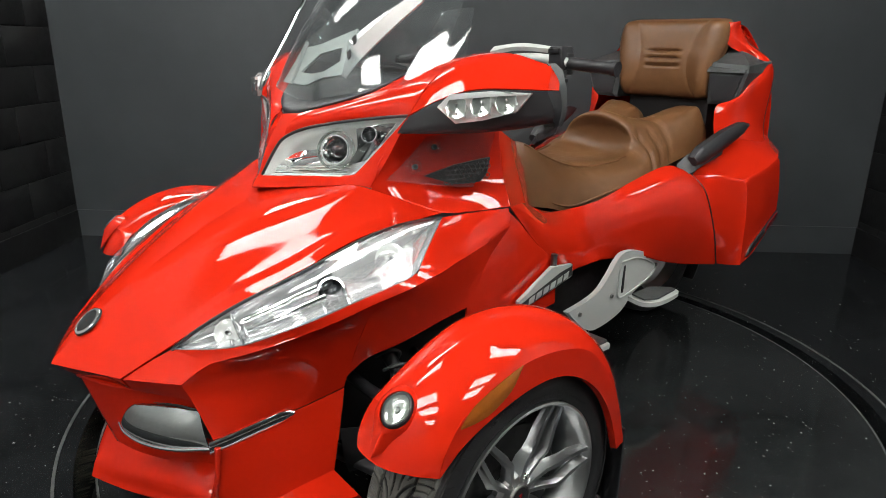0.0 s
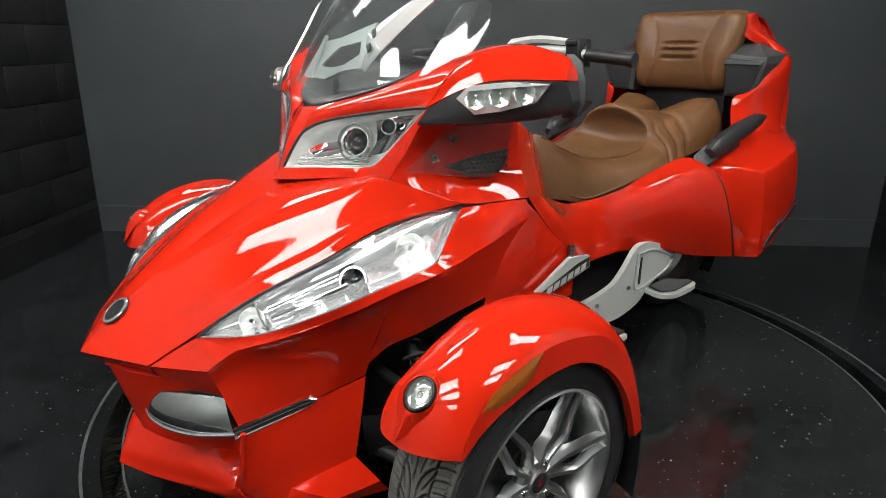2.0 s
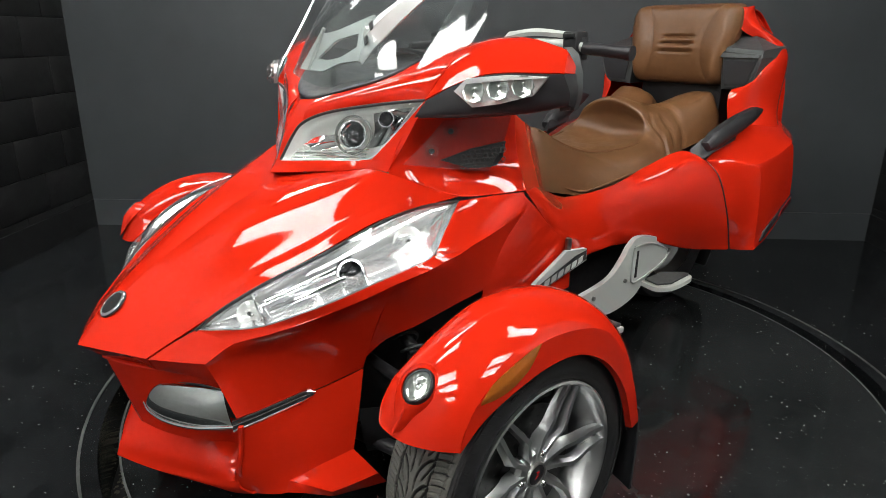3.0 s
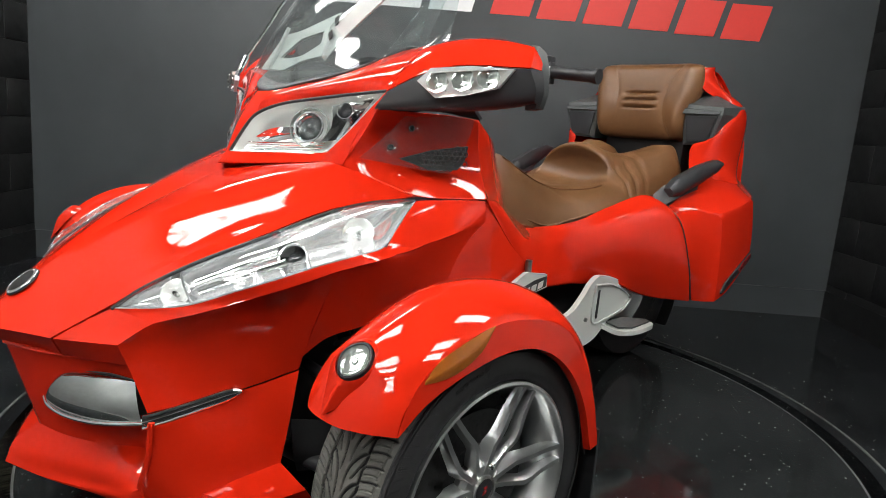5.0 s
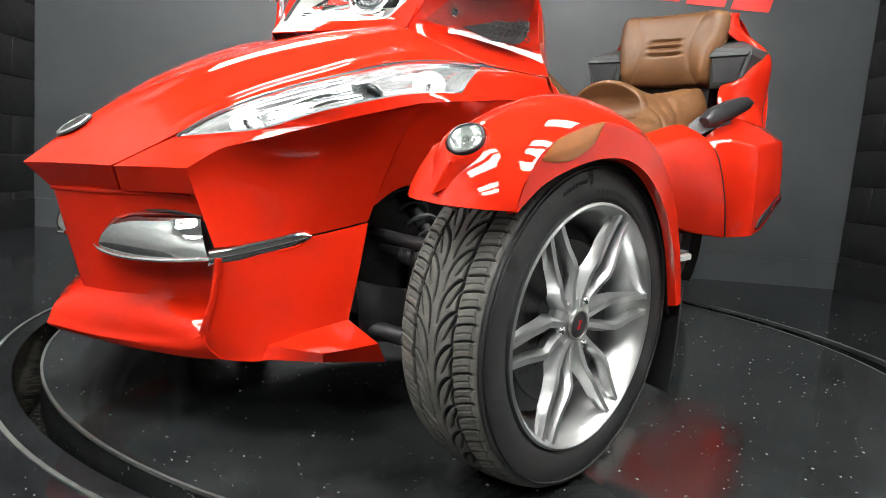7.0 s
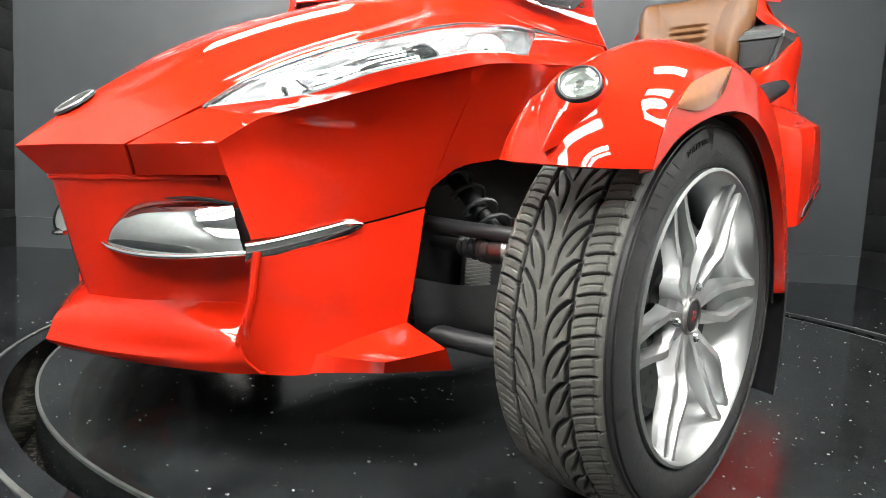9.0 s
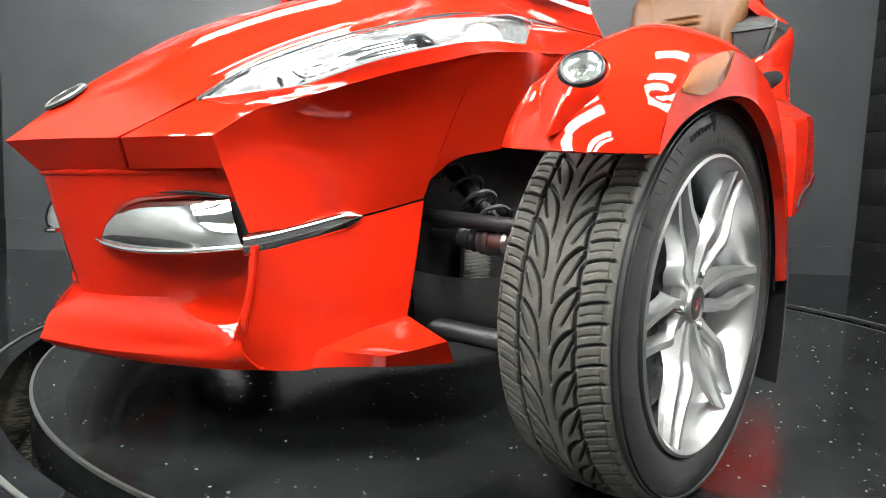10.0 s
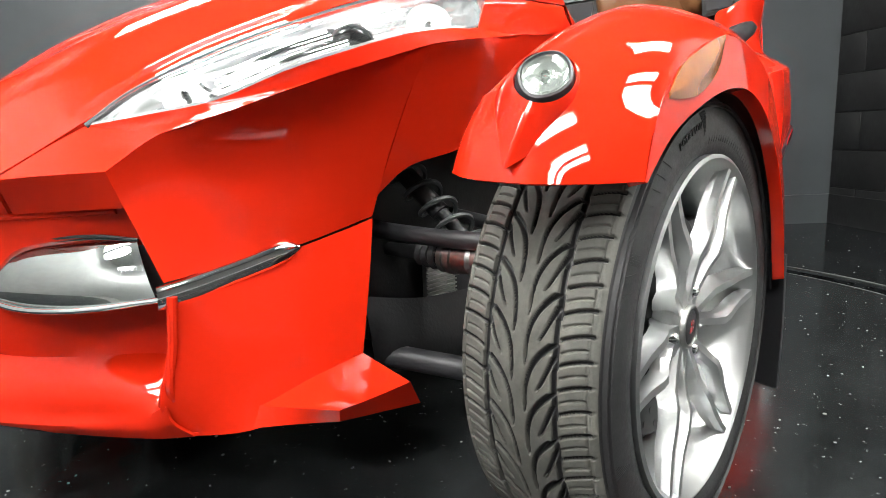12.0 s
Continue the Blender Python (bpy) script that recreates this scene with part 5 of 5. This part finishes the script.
# side panels from the bonnet back to the panniers
bm = bmesh.new()
sheet(bm, [[(.429, .343, .748), (.438, .290, .690), (.448, .240, .640), (.454, .195, .575), (.446, .185, .455)],
           [(.428, .40, .70), (.436, .36, .655), (.445, .32, .610), (.448, .29, .55), (.440, .29, .435)],
           [(.418, .47, .638), (.424, .45, .60), (.43, .42, .565), (.43, .40, .52), (.428, .40, .425)],
           [(.402, .575, .562), (.402, .585, .545), (.404, .590, .525), (.405, .590, .49), (.407, .590, .425)]], 14, 16, flow=(2, 2))
part("front_side_panel", thick(bm, .004), RED, trike, both=True)
bm = bmesh.new()
sheet(bm, [[(.428, .351, .752), (.416, .453, .652), (.398, .559, .566), (.391, .593, .52)],
           [(.375, .46, .735), (.372, .55, .655), (.368, .63, .58), (.362, .69, .485)],
           [(.300, .59, .690), (.315, .67, .64), (.32, .74, .57), (.322, .80, .465)],
           [(.232, .78, .632), (.262, .85, .59), (.285, .90, .545), (.295, .94, .452)],
           [(.254, .98, .645), (.29, 1.0, .60), (.300, 1.01, .54), (.285, 1.03, .440)],
           [(.272, 1.15, .690), (.335, 1.15, .655), (.350, 1.15, .57), (.325, 1.156, .435)],
           [(.315, 1.30, .735), (.385, 1.30, .665), (.400, 1.32, .54), (.355, 1.36, .372)],
           [(.362, 1.385, .700), (.418, 1.40, .640), (.440, 1.46, .49), (.432, 1.528, .352)]], 16, 52, flow=(3, 5))
part("rear_side_panel", thick(bm, .004), RED, trike, both=True)
bm = bmesh.new()
sheet(bm, [[(.395, .60, .52), (.362, .69, .485), (.322, .80, .465), (.295, .94, .452), (.285, 1.03, .440), (.325, 1.156, .435), (.355, 1.36, .372), (.432, 1.528, .352)],
           [(.33, .60, .50), (.30, .69, .47), (.26, .80, .45), (.23, .94, .44), (.22, 1.03, .43), (.22, 1.156, .42), (.22, 1.36, .36), (.22, 1.528, .345)]], 30, 3)
part("side_panel_lip", thick(bm, .004), RED, trike, both=True)

# panniers with reflector strips
bm = bmesh.new()
sheet(bm, [[(.366, 1.390, .700), (.422, 1.404, .640), (.444, 1.464, .49), (.437, 1.532, .352)],
           [(.440, 1.44, .705), (.478, 1.46, .650), (.490, 1.50, .50), (.480, 1.535, .358)],
           [(.505, 1.50, .690), (.518, 1.512, .655), (.524, 1.525, .52), (.523, 1.537, .368)]], 14, 12, flow=(2, 2))
sheet(bm, [[(.505, 1.50, .690), (.518, 1.512, .655), (.524, 1.525, .52), (.523, 1.537, .368)],
           [(.505, 1.66, .712), (.514, 1.67, .68), (.520, 1.68, .55), (.518, 1.66, .40)],
           [(.482, 1.83, .735), (.490, 1.838, .715), (.496, 1.86, .60), (.494, 1.872, .490)]], 14, 12, flow=(2, 2))
sheet(bm, [[(.366, 1.390, .700), (.440, 1.44, .705), (.505, 1.50, .690)], [(.355, 1.52, .745), (.435, 1.58, .735), (.505, 1.66, .712)], [(.36, 1.68, .80), (.43, 1.76, .77), (.482, 1.83, .735)], [(.30, 1.95, .83), (.34, 1.99, .81), (.42, 1.99, .74)]], 12, 14)
sheet(bm, [[(.482, 1.83, .735), (.490, 1.838, .715), (.496, 1.86, .60), (.494, 1.872, .490)], [(.42, 1.99, .74), (.42, 2.0, .70), (.42, 2.01, .60), (.42, 2.0, .50)]], 10, 8)
sheet(bm, [[(.437, 1.532, .352), (.480, 1.535, .358), (.523, 1.537, .368)], [(.44, 1.68, .38), (.48, 1.68, .385), (.518, 1.66, .40)], [(.42, 2.0, .50), (.45, 1.94, .495), (.494, 1.872, .490)]], 8, 10)
pan_bm = bm
# dark bar standing in for the shaded gap between panel and pannier
for sg in (1, -1):
    bm = bmesh.new()
    pipe(bm, [(sg * .366, 1.388, .702), (sg * .4205, 1.402, .642), (sg * .4425, 1.462, .491), (sg * .435, 1.530, .354)], .0035, 6, 24)
    part("panel_gap_line", bm, UNDER, trike, "dark line for the gap between side panel and pannier")
bm = pan_bm
pans = part("pannier", thick(bm, .004), RED, trike, "glossy red side pannier", both=True)
for side, pan in zip((1, -1), pans):
    for nm, f0, f1, w, mt in (("reflector_frame", 0, 1, .021, CHROME), ("reflector_body", .02, .98, .017, BLACK), ("tail_reflector", .55, .95, .012, REDLENS)):
        bm = bmesh.new()
        a, b = Vector((.524, 1.560, .402)), Vector((.498, 1.868, .520))
        p, q = a.lerp(b, f0), a.lerp(b, f1)
        d = (q - p).normalized()
        up = Vector((.15, -.35, .93)).normalized()
        lift = {"reflector_frame": .004, "reflector_body": .008, "tail_reflector": .011}[nm]
        o = Vector((1, 0, 0))
        out = [p - up * w * .3 + o * lift, p + d * .02 - up * w + o * lift, q - d * .02 - up * w + o * lift, q + o * lift - up * w * .2, q - d * .015 + up * w + o * lift, p + d * .03 + up * w + o * lift]
        slab(bm, out, Vector((-.012, 0, 0)))
        if side < 0:
            bmesh.ops.scale(bm, vec=(1, 1, 1), verts=bm.verts[:])
        ob = part(nm, bm, mt, pan)

# seat
bm = bmesh.new()
seat_rows = []
for y, xs, zs, zc, wb, ze, dy in ((.690, .118, .846, .838, .160, .66, 0), (.735, .143, .838, .820, .175, .648, 0), (.82, .152, .795, .788, .190, .630, 0), (.91, .148, .762, .766, .205, .612, 0), (1.0, .146, .742, .754, .230, .628, 0),
                                  (1.10, .158, .738, .744, .252, .656, 0), (1.19, .172, .744, .738, .262, .684, 0), (1.25, .174, .756, .744, .266, .699, .01), (1.285, .173, .770, .766, .265, .703, .04), (1.305, .171, .785, .835, .264, .706, .032), (1.325, .168, .800, .890, .263, .71, -.022), (1.345, .167, .810, .904, .262, .711, -.008),
                                  (1.40, .170, .822, .888, .255, .715, 0), (1.50, .186, .842, .868, .250, .73, 0), (1.60, .202, .880, .878, .250, .745, 0), (1.68, .206, .910, .886, .245, .76, 0), (1.73, .19, .885, .86, .235, .77, 0)):
    half = [(xs * .42, y + dy * .9, zc * .82 + zs * .18 + .004), (xs * .78, y + dy * .45, zc * .42 + zs * .58 + .008), (xs, y, zs), (xs * .45 + wb * .55 + .008, y, zs * .52 + ze * .48 + .006), (wb, y, ze)]
    seat_rows.append([(-q[0], q[1], q[2]) for q in half[::-1]] + [(0, y + dy, zc)] + half)
sheet(bm, seat_rows, 60, 150, fair=0)
for v in bm.verts:
    # pleats down the flanks, seam between nose and seat
    f = abs(v.co.x) / .17
    if f > .75:
        for yk in (1.345, 1.405, 1.465):
            d = v.co.y - yk - .35 * (v.co.z - .80)
            v.co.x -= math.copysign(.008 * math.exp(-(d / .009) ** 2) * min(1, (f - .75) * 4), v.co.x)
    d = v.co.y - (.985 - .9 * max(0, .15 - abs(v.co.x)) + (1.2 * max(0, abs(v.co.x) - .15)))
    if abs(v.co.x) < .22:
        v.co.z -= .004 * math.exp(-(d / .007) ** 2)
    d = abs(v.co.x) - .195
    if 1.50 < v.co.y:
        v.co.z += .012 * math.exp(-((abs(v.co.x) - .13) / .05) ** 2) - .075 * math.exp(-(v.co.x / .052) ** 4) * min(1, (v.co.y - 1.5) * 8)
sheet(bm, [seat_rows[0], [(x * .9, y + .0, .70) for x, y, z in seat_rows[0]]], 60, 2)
seat = part("seat", thick(bm, .012), LEATHER, trike, "brown leather two-up bucket seat", angle=70)
for sg in (1, -1):
    for pts, r in (([(sg * .143, .725, .842), (sg * .152, .82, .797), (sg * .148, .91, .764), (sg * .146, 1.0, .744), (sg * .158, 1.10, .740), (sg * .172, 1.19, .746), (sg * .174, 1.25, .758)], .0022),
                   ([(sg * .160, .738, .690), (sg * .185, .82, .650), (sg * .205, .91, .628), (sg * .232, 1.0, .648), (sg * .254, 1.10, .672)], .004),
                   ([(0, 1.310, .900), (sg * .07, 1.312, .884), (sg * .13, 1.325, .846), (sg * .166, 1.335, .806)], .0022)):
        bm = bmesh.new()
        pipe(bm, pts, r, 6, 40)
        part("seat_seam", bm, LEATHER_SEAM, seat, "stitched seat seam")

# passenger backrest with armrest boxes and the red top case
bm = bmesh.new()
rows = []
for z, w, y in ((.935, .17, 1.77), (.95, .192, 1.735), (1.0, .205, 1.715), (1.08, .216, 1.715), (1.15, .230, 1.728), (1.21, .230, 1.743), (1.24, .216, 1.762), (1.252, .185, 1.80)):
    rows.append([(-w, y + .10, z), (-w * 1.02, y + .045, z), (-w * .88, y + .006, z), (-w * .6, y + .012, z), (0, y + .018, z), (w * .6, y + .012, z), (w * .88, y + .006, z), (w * 1.02, y + .045, z), (w, y + .10, z)])
sheet(bm, rows, 110, 110, fair=0)
for v in bm.verts:
    x, z = abs(v.co.x), v.co.z
    if v.co.y > 1.80:
        continue
    k = .108 + 2.2 * (z - 1.09) ** 2
    v.co.y -= .006 * math.exp(-((x - k - .045) / .030) ** 2)
    v.co.y += .004 * math.exp(-((x - k) / .007) ** 2)
    m = 1 / (1 + math.exp((x - .070) / .004))
    for zk in (1.066, 1.096, 1.126):
        v.co.y += m * (.009 * math.exp(-((z - zk) / .0045) ** 2))
    for zk in (1.081, 1.111):
        v.co.y -= m * .006 * math.exp(-((z - zk) / .008) ** 2)
sheet(bm, [rows[-1], [(x * .9, 1.9, 1.24) for x, y, z in rows[-1]]], 110, 3)
back = part("backrest", thick(bm, .01), LEATHER, trike, "brown leather passenger backrest with stitched bands", angle=70)
bm = bmesh.new()
block(bm, (-.19, 1.80, .72), (.19, 1.90, 1.22), .02)
part("backrest_support", bm, UNDER, trike, "black backrest support")
for side in (1, -1):
    bm = bmesh.new()
    loft(bm, [[(.212, 1.745, .925), (.330, 1.735, .930), (.366, 1.73, 1.05), (.364, 1.735, 1.075), (.215, 1.745, 1.085), (.198, 1.745, 1.06)],
              [(.230, 1.735, .937), (.322, 1.728, .940), (.354, 1.722, 1.045), (.35, 1.727, 1.062), (.22, 1.737, 1.068), (.208, 1.737, 1.055)]], True, True)
    loft(bm, [[(.212, 1.745, .925), (.330, 1.735, .930), (.366, 1.73, 1.05), (.364, 1.735, 1.075), (.215, 1.745, 1.085), (.198, 1.745, 1.06)],
              [(.212, 1.90, .925), (.332, 1.90, .93), (.368, 1.90, 1.05), (.364, 1.93, 1.09), (.24, 1.90, 1.15), (.198, 1.90, 1.15)]], True, True)
    for v in bm.verts:
        v.co.x *= side
    ab = part("armrest_box", bm, GREY, trike, "dark grey speaker box beside the backrest", angle=20)
    bm = bmesh.new()
    slab(bm, [(.231, 1.733, .943), (.318, 1.727, .946), (.346, 1.722, 1.036), (.215, 1.735, 1.036)], (0, -.004, 0))
    part("speaker_grille", sided(bm, side), BLACK, ab, "black speaker grille")
    bm = bmesh.new()
    loft(bm, [[(.200, 1.742, 1.046), (.360, 1.728, 1.046), (.362, 1.732, 1.062), (.210, 1.742, 1.072)], [(.200, 1.728, 1.048), (.356, 1.716, 1.048), (.358, 1.72, 1.058), (.208, 1.73, 1.066)]])
    part("armrest_ledge", sided(bm, side), GREY, ab)
    bm = bmesh.new()
    loft(bm, [[(.345, 1.33, .705), (.378, 1.35, .712), (.380, 1.39, .748), (.35, 1.37, .775), (.33, 1.34, .74)],
              [(.36, 1.42, .728), (.392, 1.43, .740), (.39, 1.45, .775), (.355, 1.43, .79), (.335, 1.40, .75)],
              [(.375, 1.52, .755), (.40, 1.53, .765), (.398, 1.54, .78), (.365, 1.53, .785), (.35, 1.50, .765)]])
    loop = []
    arm = spline([(.370, 1.37, .750), (.378, 1.45, .782), (.390, 1.55, .818), (.400, 1.64, .848), (.403, 1.70, .862)], 30)
    for k, p in enumerate(arm):
        h = float(np.interp(k, (0, 4, 14, 24, 30), (.020, .037, .039, .027, .007)))
        w = float(np.interp(k, (0, 5, 20, 30), (.020, .032, .024, .009)))
        loop.append([p + Vector((w * math.cos(q), -.35 * h * math.sin(q), h * math.sin(q) * (1 if math.sin(q) > 0 else .8) - .004 * (abs(math.cos(q)) < .3 and math.sin(q) > 0))) for q in [math.pi / 8 * n for n in range(16)]])
    loft(bm, loop)
    for v in bm.verts:
        v.co.x *= side
    part("grab_handle", bm, BLACK, trike, "dark grey grab handle", angle=40)
bm = bmesh.new()
sheet(bm, [[(.30, 1.66, .80), (.275, 1.69, .92), (.33, 1.74, .955), (.35, 1.80, 1.06), (.30, 1.88, 1.10), (.235, 1.80, 1.155), (.215, 1.80, 1.235)],
           [(.37, 1.74, .80), (.36, 1.76, .92), (.365, 1.80, .98), (.378, 1.86, 1.06), (.325, 1.89, 1.115), (.262, 1.83, 1.17), (.25, 1.83, 1.238)],
           [(.40, 1.88, .785), (.365, 1.93, .88), (.37, 1.94, .98), (.375, 1.94, 1.07), (.33, 1.94, 1.11), (.275, 1.89, 1.16), (.245, 1.87, 1.242)],
           [(.34, 2.0, .80), (.32, 2.03, .88), (.32, 2.04, .98), (.32, 2.04, 1.07), (.28, 2.04, 1.11), (.24, 2.0, 1.17), (.20, 1.96, 1.24)]], 36, 16, flow=(5, 3))
part("top_case_side", thick(bm, .004), RED, trike, "red top case side", both=True)
bm = bmesh.new()
sheet(bm, [[(-.24, 1.85, 1.235), (0, 1.85, 1.245), (.24, 1.85, 1.235)], [(-.24, 1.98, 1.20), (0, 2.0, 1.22), (.24, 1.98, 1.20)], [(-.32, 2.06, 1.0), (0, 2.1, 1.0), (.32, 2.06, 1.0)], [(-.36, 2.02, .75), (0, 2.06, .75), (.36, 2.02, .75)], [(-.4, 2.0, .5), (0, 2.02, .48), (.4, 2.0, .5)]], 14, 20)
part("top_case", thick(bm, .004), RED, trike, "red top case shell")

# footrests and brackets
for side in (1, -1):
    bm = bmesh.new()
    ol = [(.400, .665, .372), (.386, .775, .375), (.373, .86, .385), (.366, .925, .425), (.360, .972, .462), (.352, 1.03, .478), (.337, 1.15, .455), (.318, 1.30, .395), (.316, 1.318, .365), (.322, 1.262, .325), (.340, 1.127, .309), (.352, 1.03, .262), (.369, .887, .250), (.382, .790, .275)]
    slab(bm, spline(ol + ol[:1], 70)[:-1], (-.018, -.002, 0))
    for v in bm.verts:
        v.co.x *= side
    br = part("footrest_bracket", bm, SILVER, trike, "silver footrest bracket", angle=25)
    bm = bmesh.new()
    ol2 = [(.360, .995, .452), (.340, 1.13, .435), (.321, 1.275, .375), (.325, 1.25, .34), (.345, 1.10, .322), (.357, 1.0, .325), (.359, .99, .40)]
    pipe(bm, [Vector(q) + Vector((.002, 0, 0)) for q in ol2 + ol2[:1]], .0032, 6, 56)
    for v in bm.verts:
        v.co.x *= side
    part("bracket_rim", bm, SILVER, br)
    for c in ((.322, 1.285, .372), (.365, .945, .345), (.392, .735, .345)):
        bm = bmesh.new()
        pipe(bm, [Vector(c) + Vector((-.005, 0, 0)), Vector(c) + Vector((.006, 0, 0))], .007, 10)
        part("bolt", sided(bm, side), STEEL, br)
    bm = bmesh.new()
    slab(bm, [(.3535, 1.02, .335), (.3535, 1.03, .335), (.3515, 1.035, .43), (.3515, 1.025, .43)], (.003, 0, 0))
    part("slot", sided(bm, side), UNDER, br)
    bm = bmesh.new()
    fo = [(.345, 1.08, .305), (.345, 1.20, .305), (.385, 1.28, .300), (.42, 1.292, .296), (.432, 1.25, .294), (.43, 1.15, .292), (.40, 1.09, .295)]
    slab(bm, spline(fo + fo[:1], 42)[:-1], (0, 0, -.016))
    for v in bm.verts:
        v.co.x *= side
    fb = part("passenger_footboard", bm, SILVER, trike, "silver passenger footboard with a rubber pad")
    bm = bmesh.new()
    slab(bm, [(.355, 1.09, .309), (.355, 1.20, .309), (.40, 1.275, .302), (.417, 1.275, .300), (.42, 1.155, .296), (.398, 1.10, .299)], (0, 0, .006))
    for v in bm.verts:
        v.co.x *= side
    part("footboard_pad", bm, GREY, fb, "dark rubber pad")
    bm = bmesh.new()
    block(bm, (.40, .67, .262), (.50, .755, .282), .005)
    for v in bm.verts:
        v.co.x *= side
    fp = part("footpeg", bm, SILVER, trike, "silver rider footpeg with a rubber pad")
    bm = bmesh.new()
    block(bm, (.405, .675, .282), (.492, .75, .292), .003)
    for v in bm.verts:
        v.co.x *= side
    part("footpeg_pad", bm, BLACK, fp)
    # silver side badge with plain dark bars in place of lettering
    bm = bmesh.new()
    slab(bm, [(.446, .375, .470), (.446, .372, .500), (.425, .53, .556), (.410, .64, .538), (.408, .645, .500)], (.012, 0, 0))
    for v in bm.verts:
        v.co.x *= side
    sb = part("side_badge", bm, SILVER, trike, "silver side badge", angle=20)
    bm = bmesh.new()
    slab(bm, [(.4585, .385, .473), (.4585, .384, .494), (.431, .575, .530), (.4205, .640, .533), (.4205, .641, .504)], (.0015, 0, 0))
    part("badge_field", sided(bm, side), BLACK, sb, "black badge field")
    for k in range(6):
        bm = bmesh.new()
        f = .10 + k * .138
        p = Vector((.4605, .385, .478)).lerp(Vector((.4235, .641, .508)), f)
        slab(bm, [p, p + Vector((-.0035, .026, .004)), p + Vector((-.0035, .030, .022)), p + Vector((0, .004, .018))], (.0015, 0, 0))
        part("badge_bar", sided(bm, side), SILVER, sb)
    bm = bmesh.new()
    pipe(bm, [(.420, .555, .55), (.420, .555, .585)], .009, 10)
    for v in bm.verts:
        v.co.x *= side
    part("badge_clip", bm, STEEL, sb)

# rear wheel and its guard
bm = bmesh.new()
turned(bm, [(.20, -.10), (.23, -.112), (.27, -.112), (.295, -.10), (.303, -.06), (.305, 0), (.303, .06), (.295, .10), (.27, .112), (.23, .112), (.20, .10)], 96, "x")
for v in bm.verts:
    v.co += Vector((0, 1.72, .303))
rw = part("rear_tyre", bm, SIDEWALL, trike, "wide black rear tyre")
bm = bmesh.new()
turned(bm, [(.20, -.10), (.19, -.05), (.06, -.02), (.001, -.02), (.001, .02), (.06, .02), (.19, .05), (.20, .10)], 48, "x")
for v in bm.verts:
    v.co += Vector((0, 1.72, .303))
part("rear_rim", bm, ALLOY, rw, "silver rear rim")
bm = bmesh.new()
arc = [radians(a) for a in range(-38, 80, 6)]
sheet(bm, [[(.135, 1.72 + .335 * math.cos(a), .303 + .335 * math.sin(a)) for a in arc], [(.0, 1.72 + .34 * math.cos(a), .303 + .34 * math.sin(a)) for a in arc], [(-.135, 1.72 + .335 * math.cos(a), .303 + .335 * math.sin(a)) for a in arc]], 30, 8)
part("rear_mudguard", thick(bm, .006), GREY, trike, "grey rear mudguard")

# painted concrete blocks of the side walls, laid in half bond
def block_mesh(length):
    bm = bmesh.new()
    block(bm, (-.012, -length / 2, -.097), (.004, length / 2, .097), .004)
    return finish("block", bm, BLOCK)


BLOCK_WHOLE, BLOCK_HALF = block_mesh(.393), block_mesh(.193)
turn_in = math.atan2(-INTO[0], INTO[1])
for wall, a0, face in ((wall_right, .004, 1), (wall_left, -BACK_LEN - .004, -1)):
    for row in range(17):
        z = .1 + .2 * row
        b = .0 if row % 2 else -.2
        while b < BOOTH - .01:
            lo, hi = max(b, 0), b + .4
            me = BLOCK_WHOLE if hi - lo > .3 else BLOCK_HALF
            ob = new("block", me)
            ob.parent = wall
            x, y, zz = room(a0, (lo + hi) / 2, z)
            ob.location = (x, y, zz)
            ob.rotation_euler = (0, 0, turn_in + (0 if face > 0 else math.pi))
            b += .4
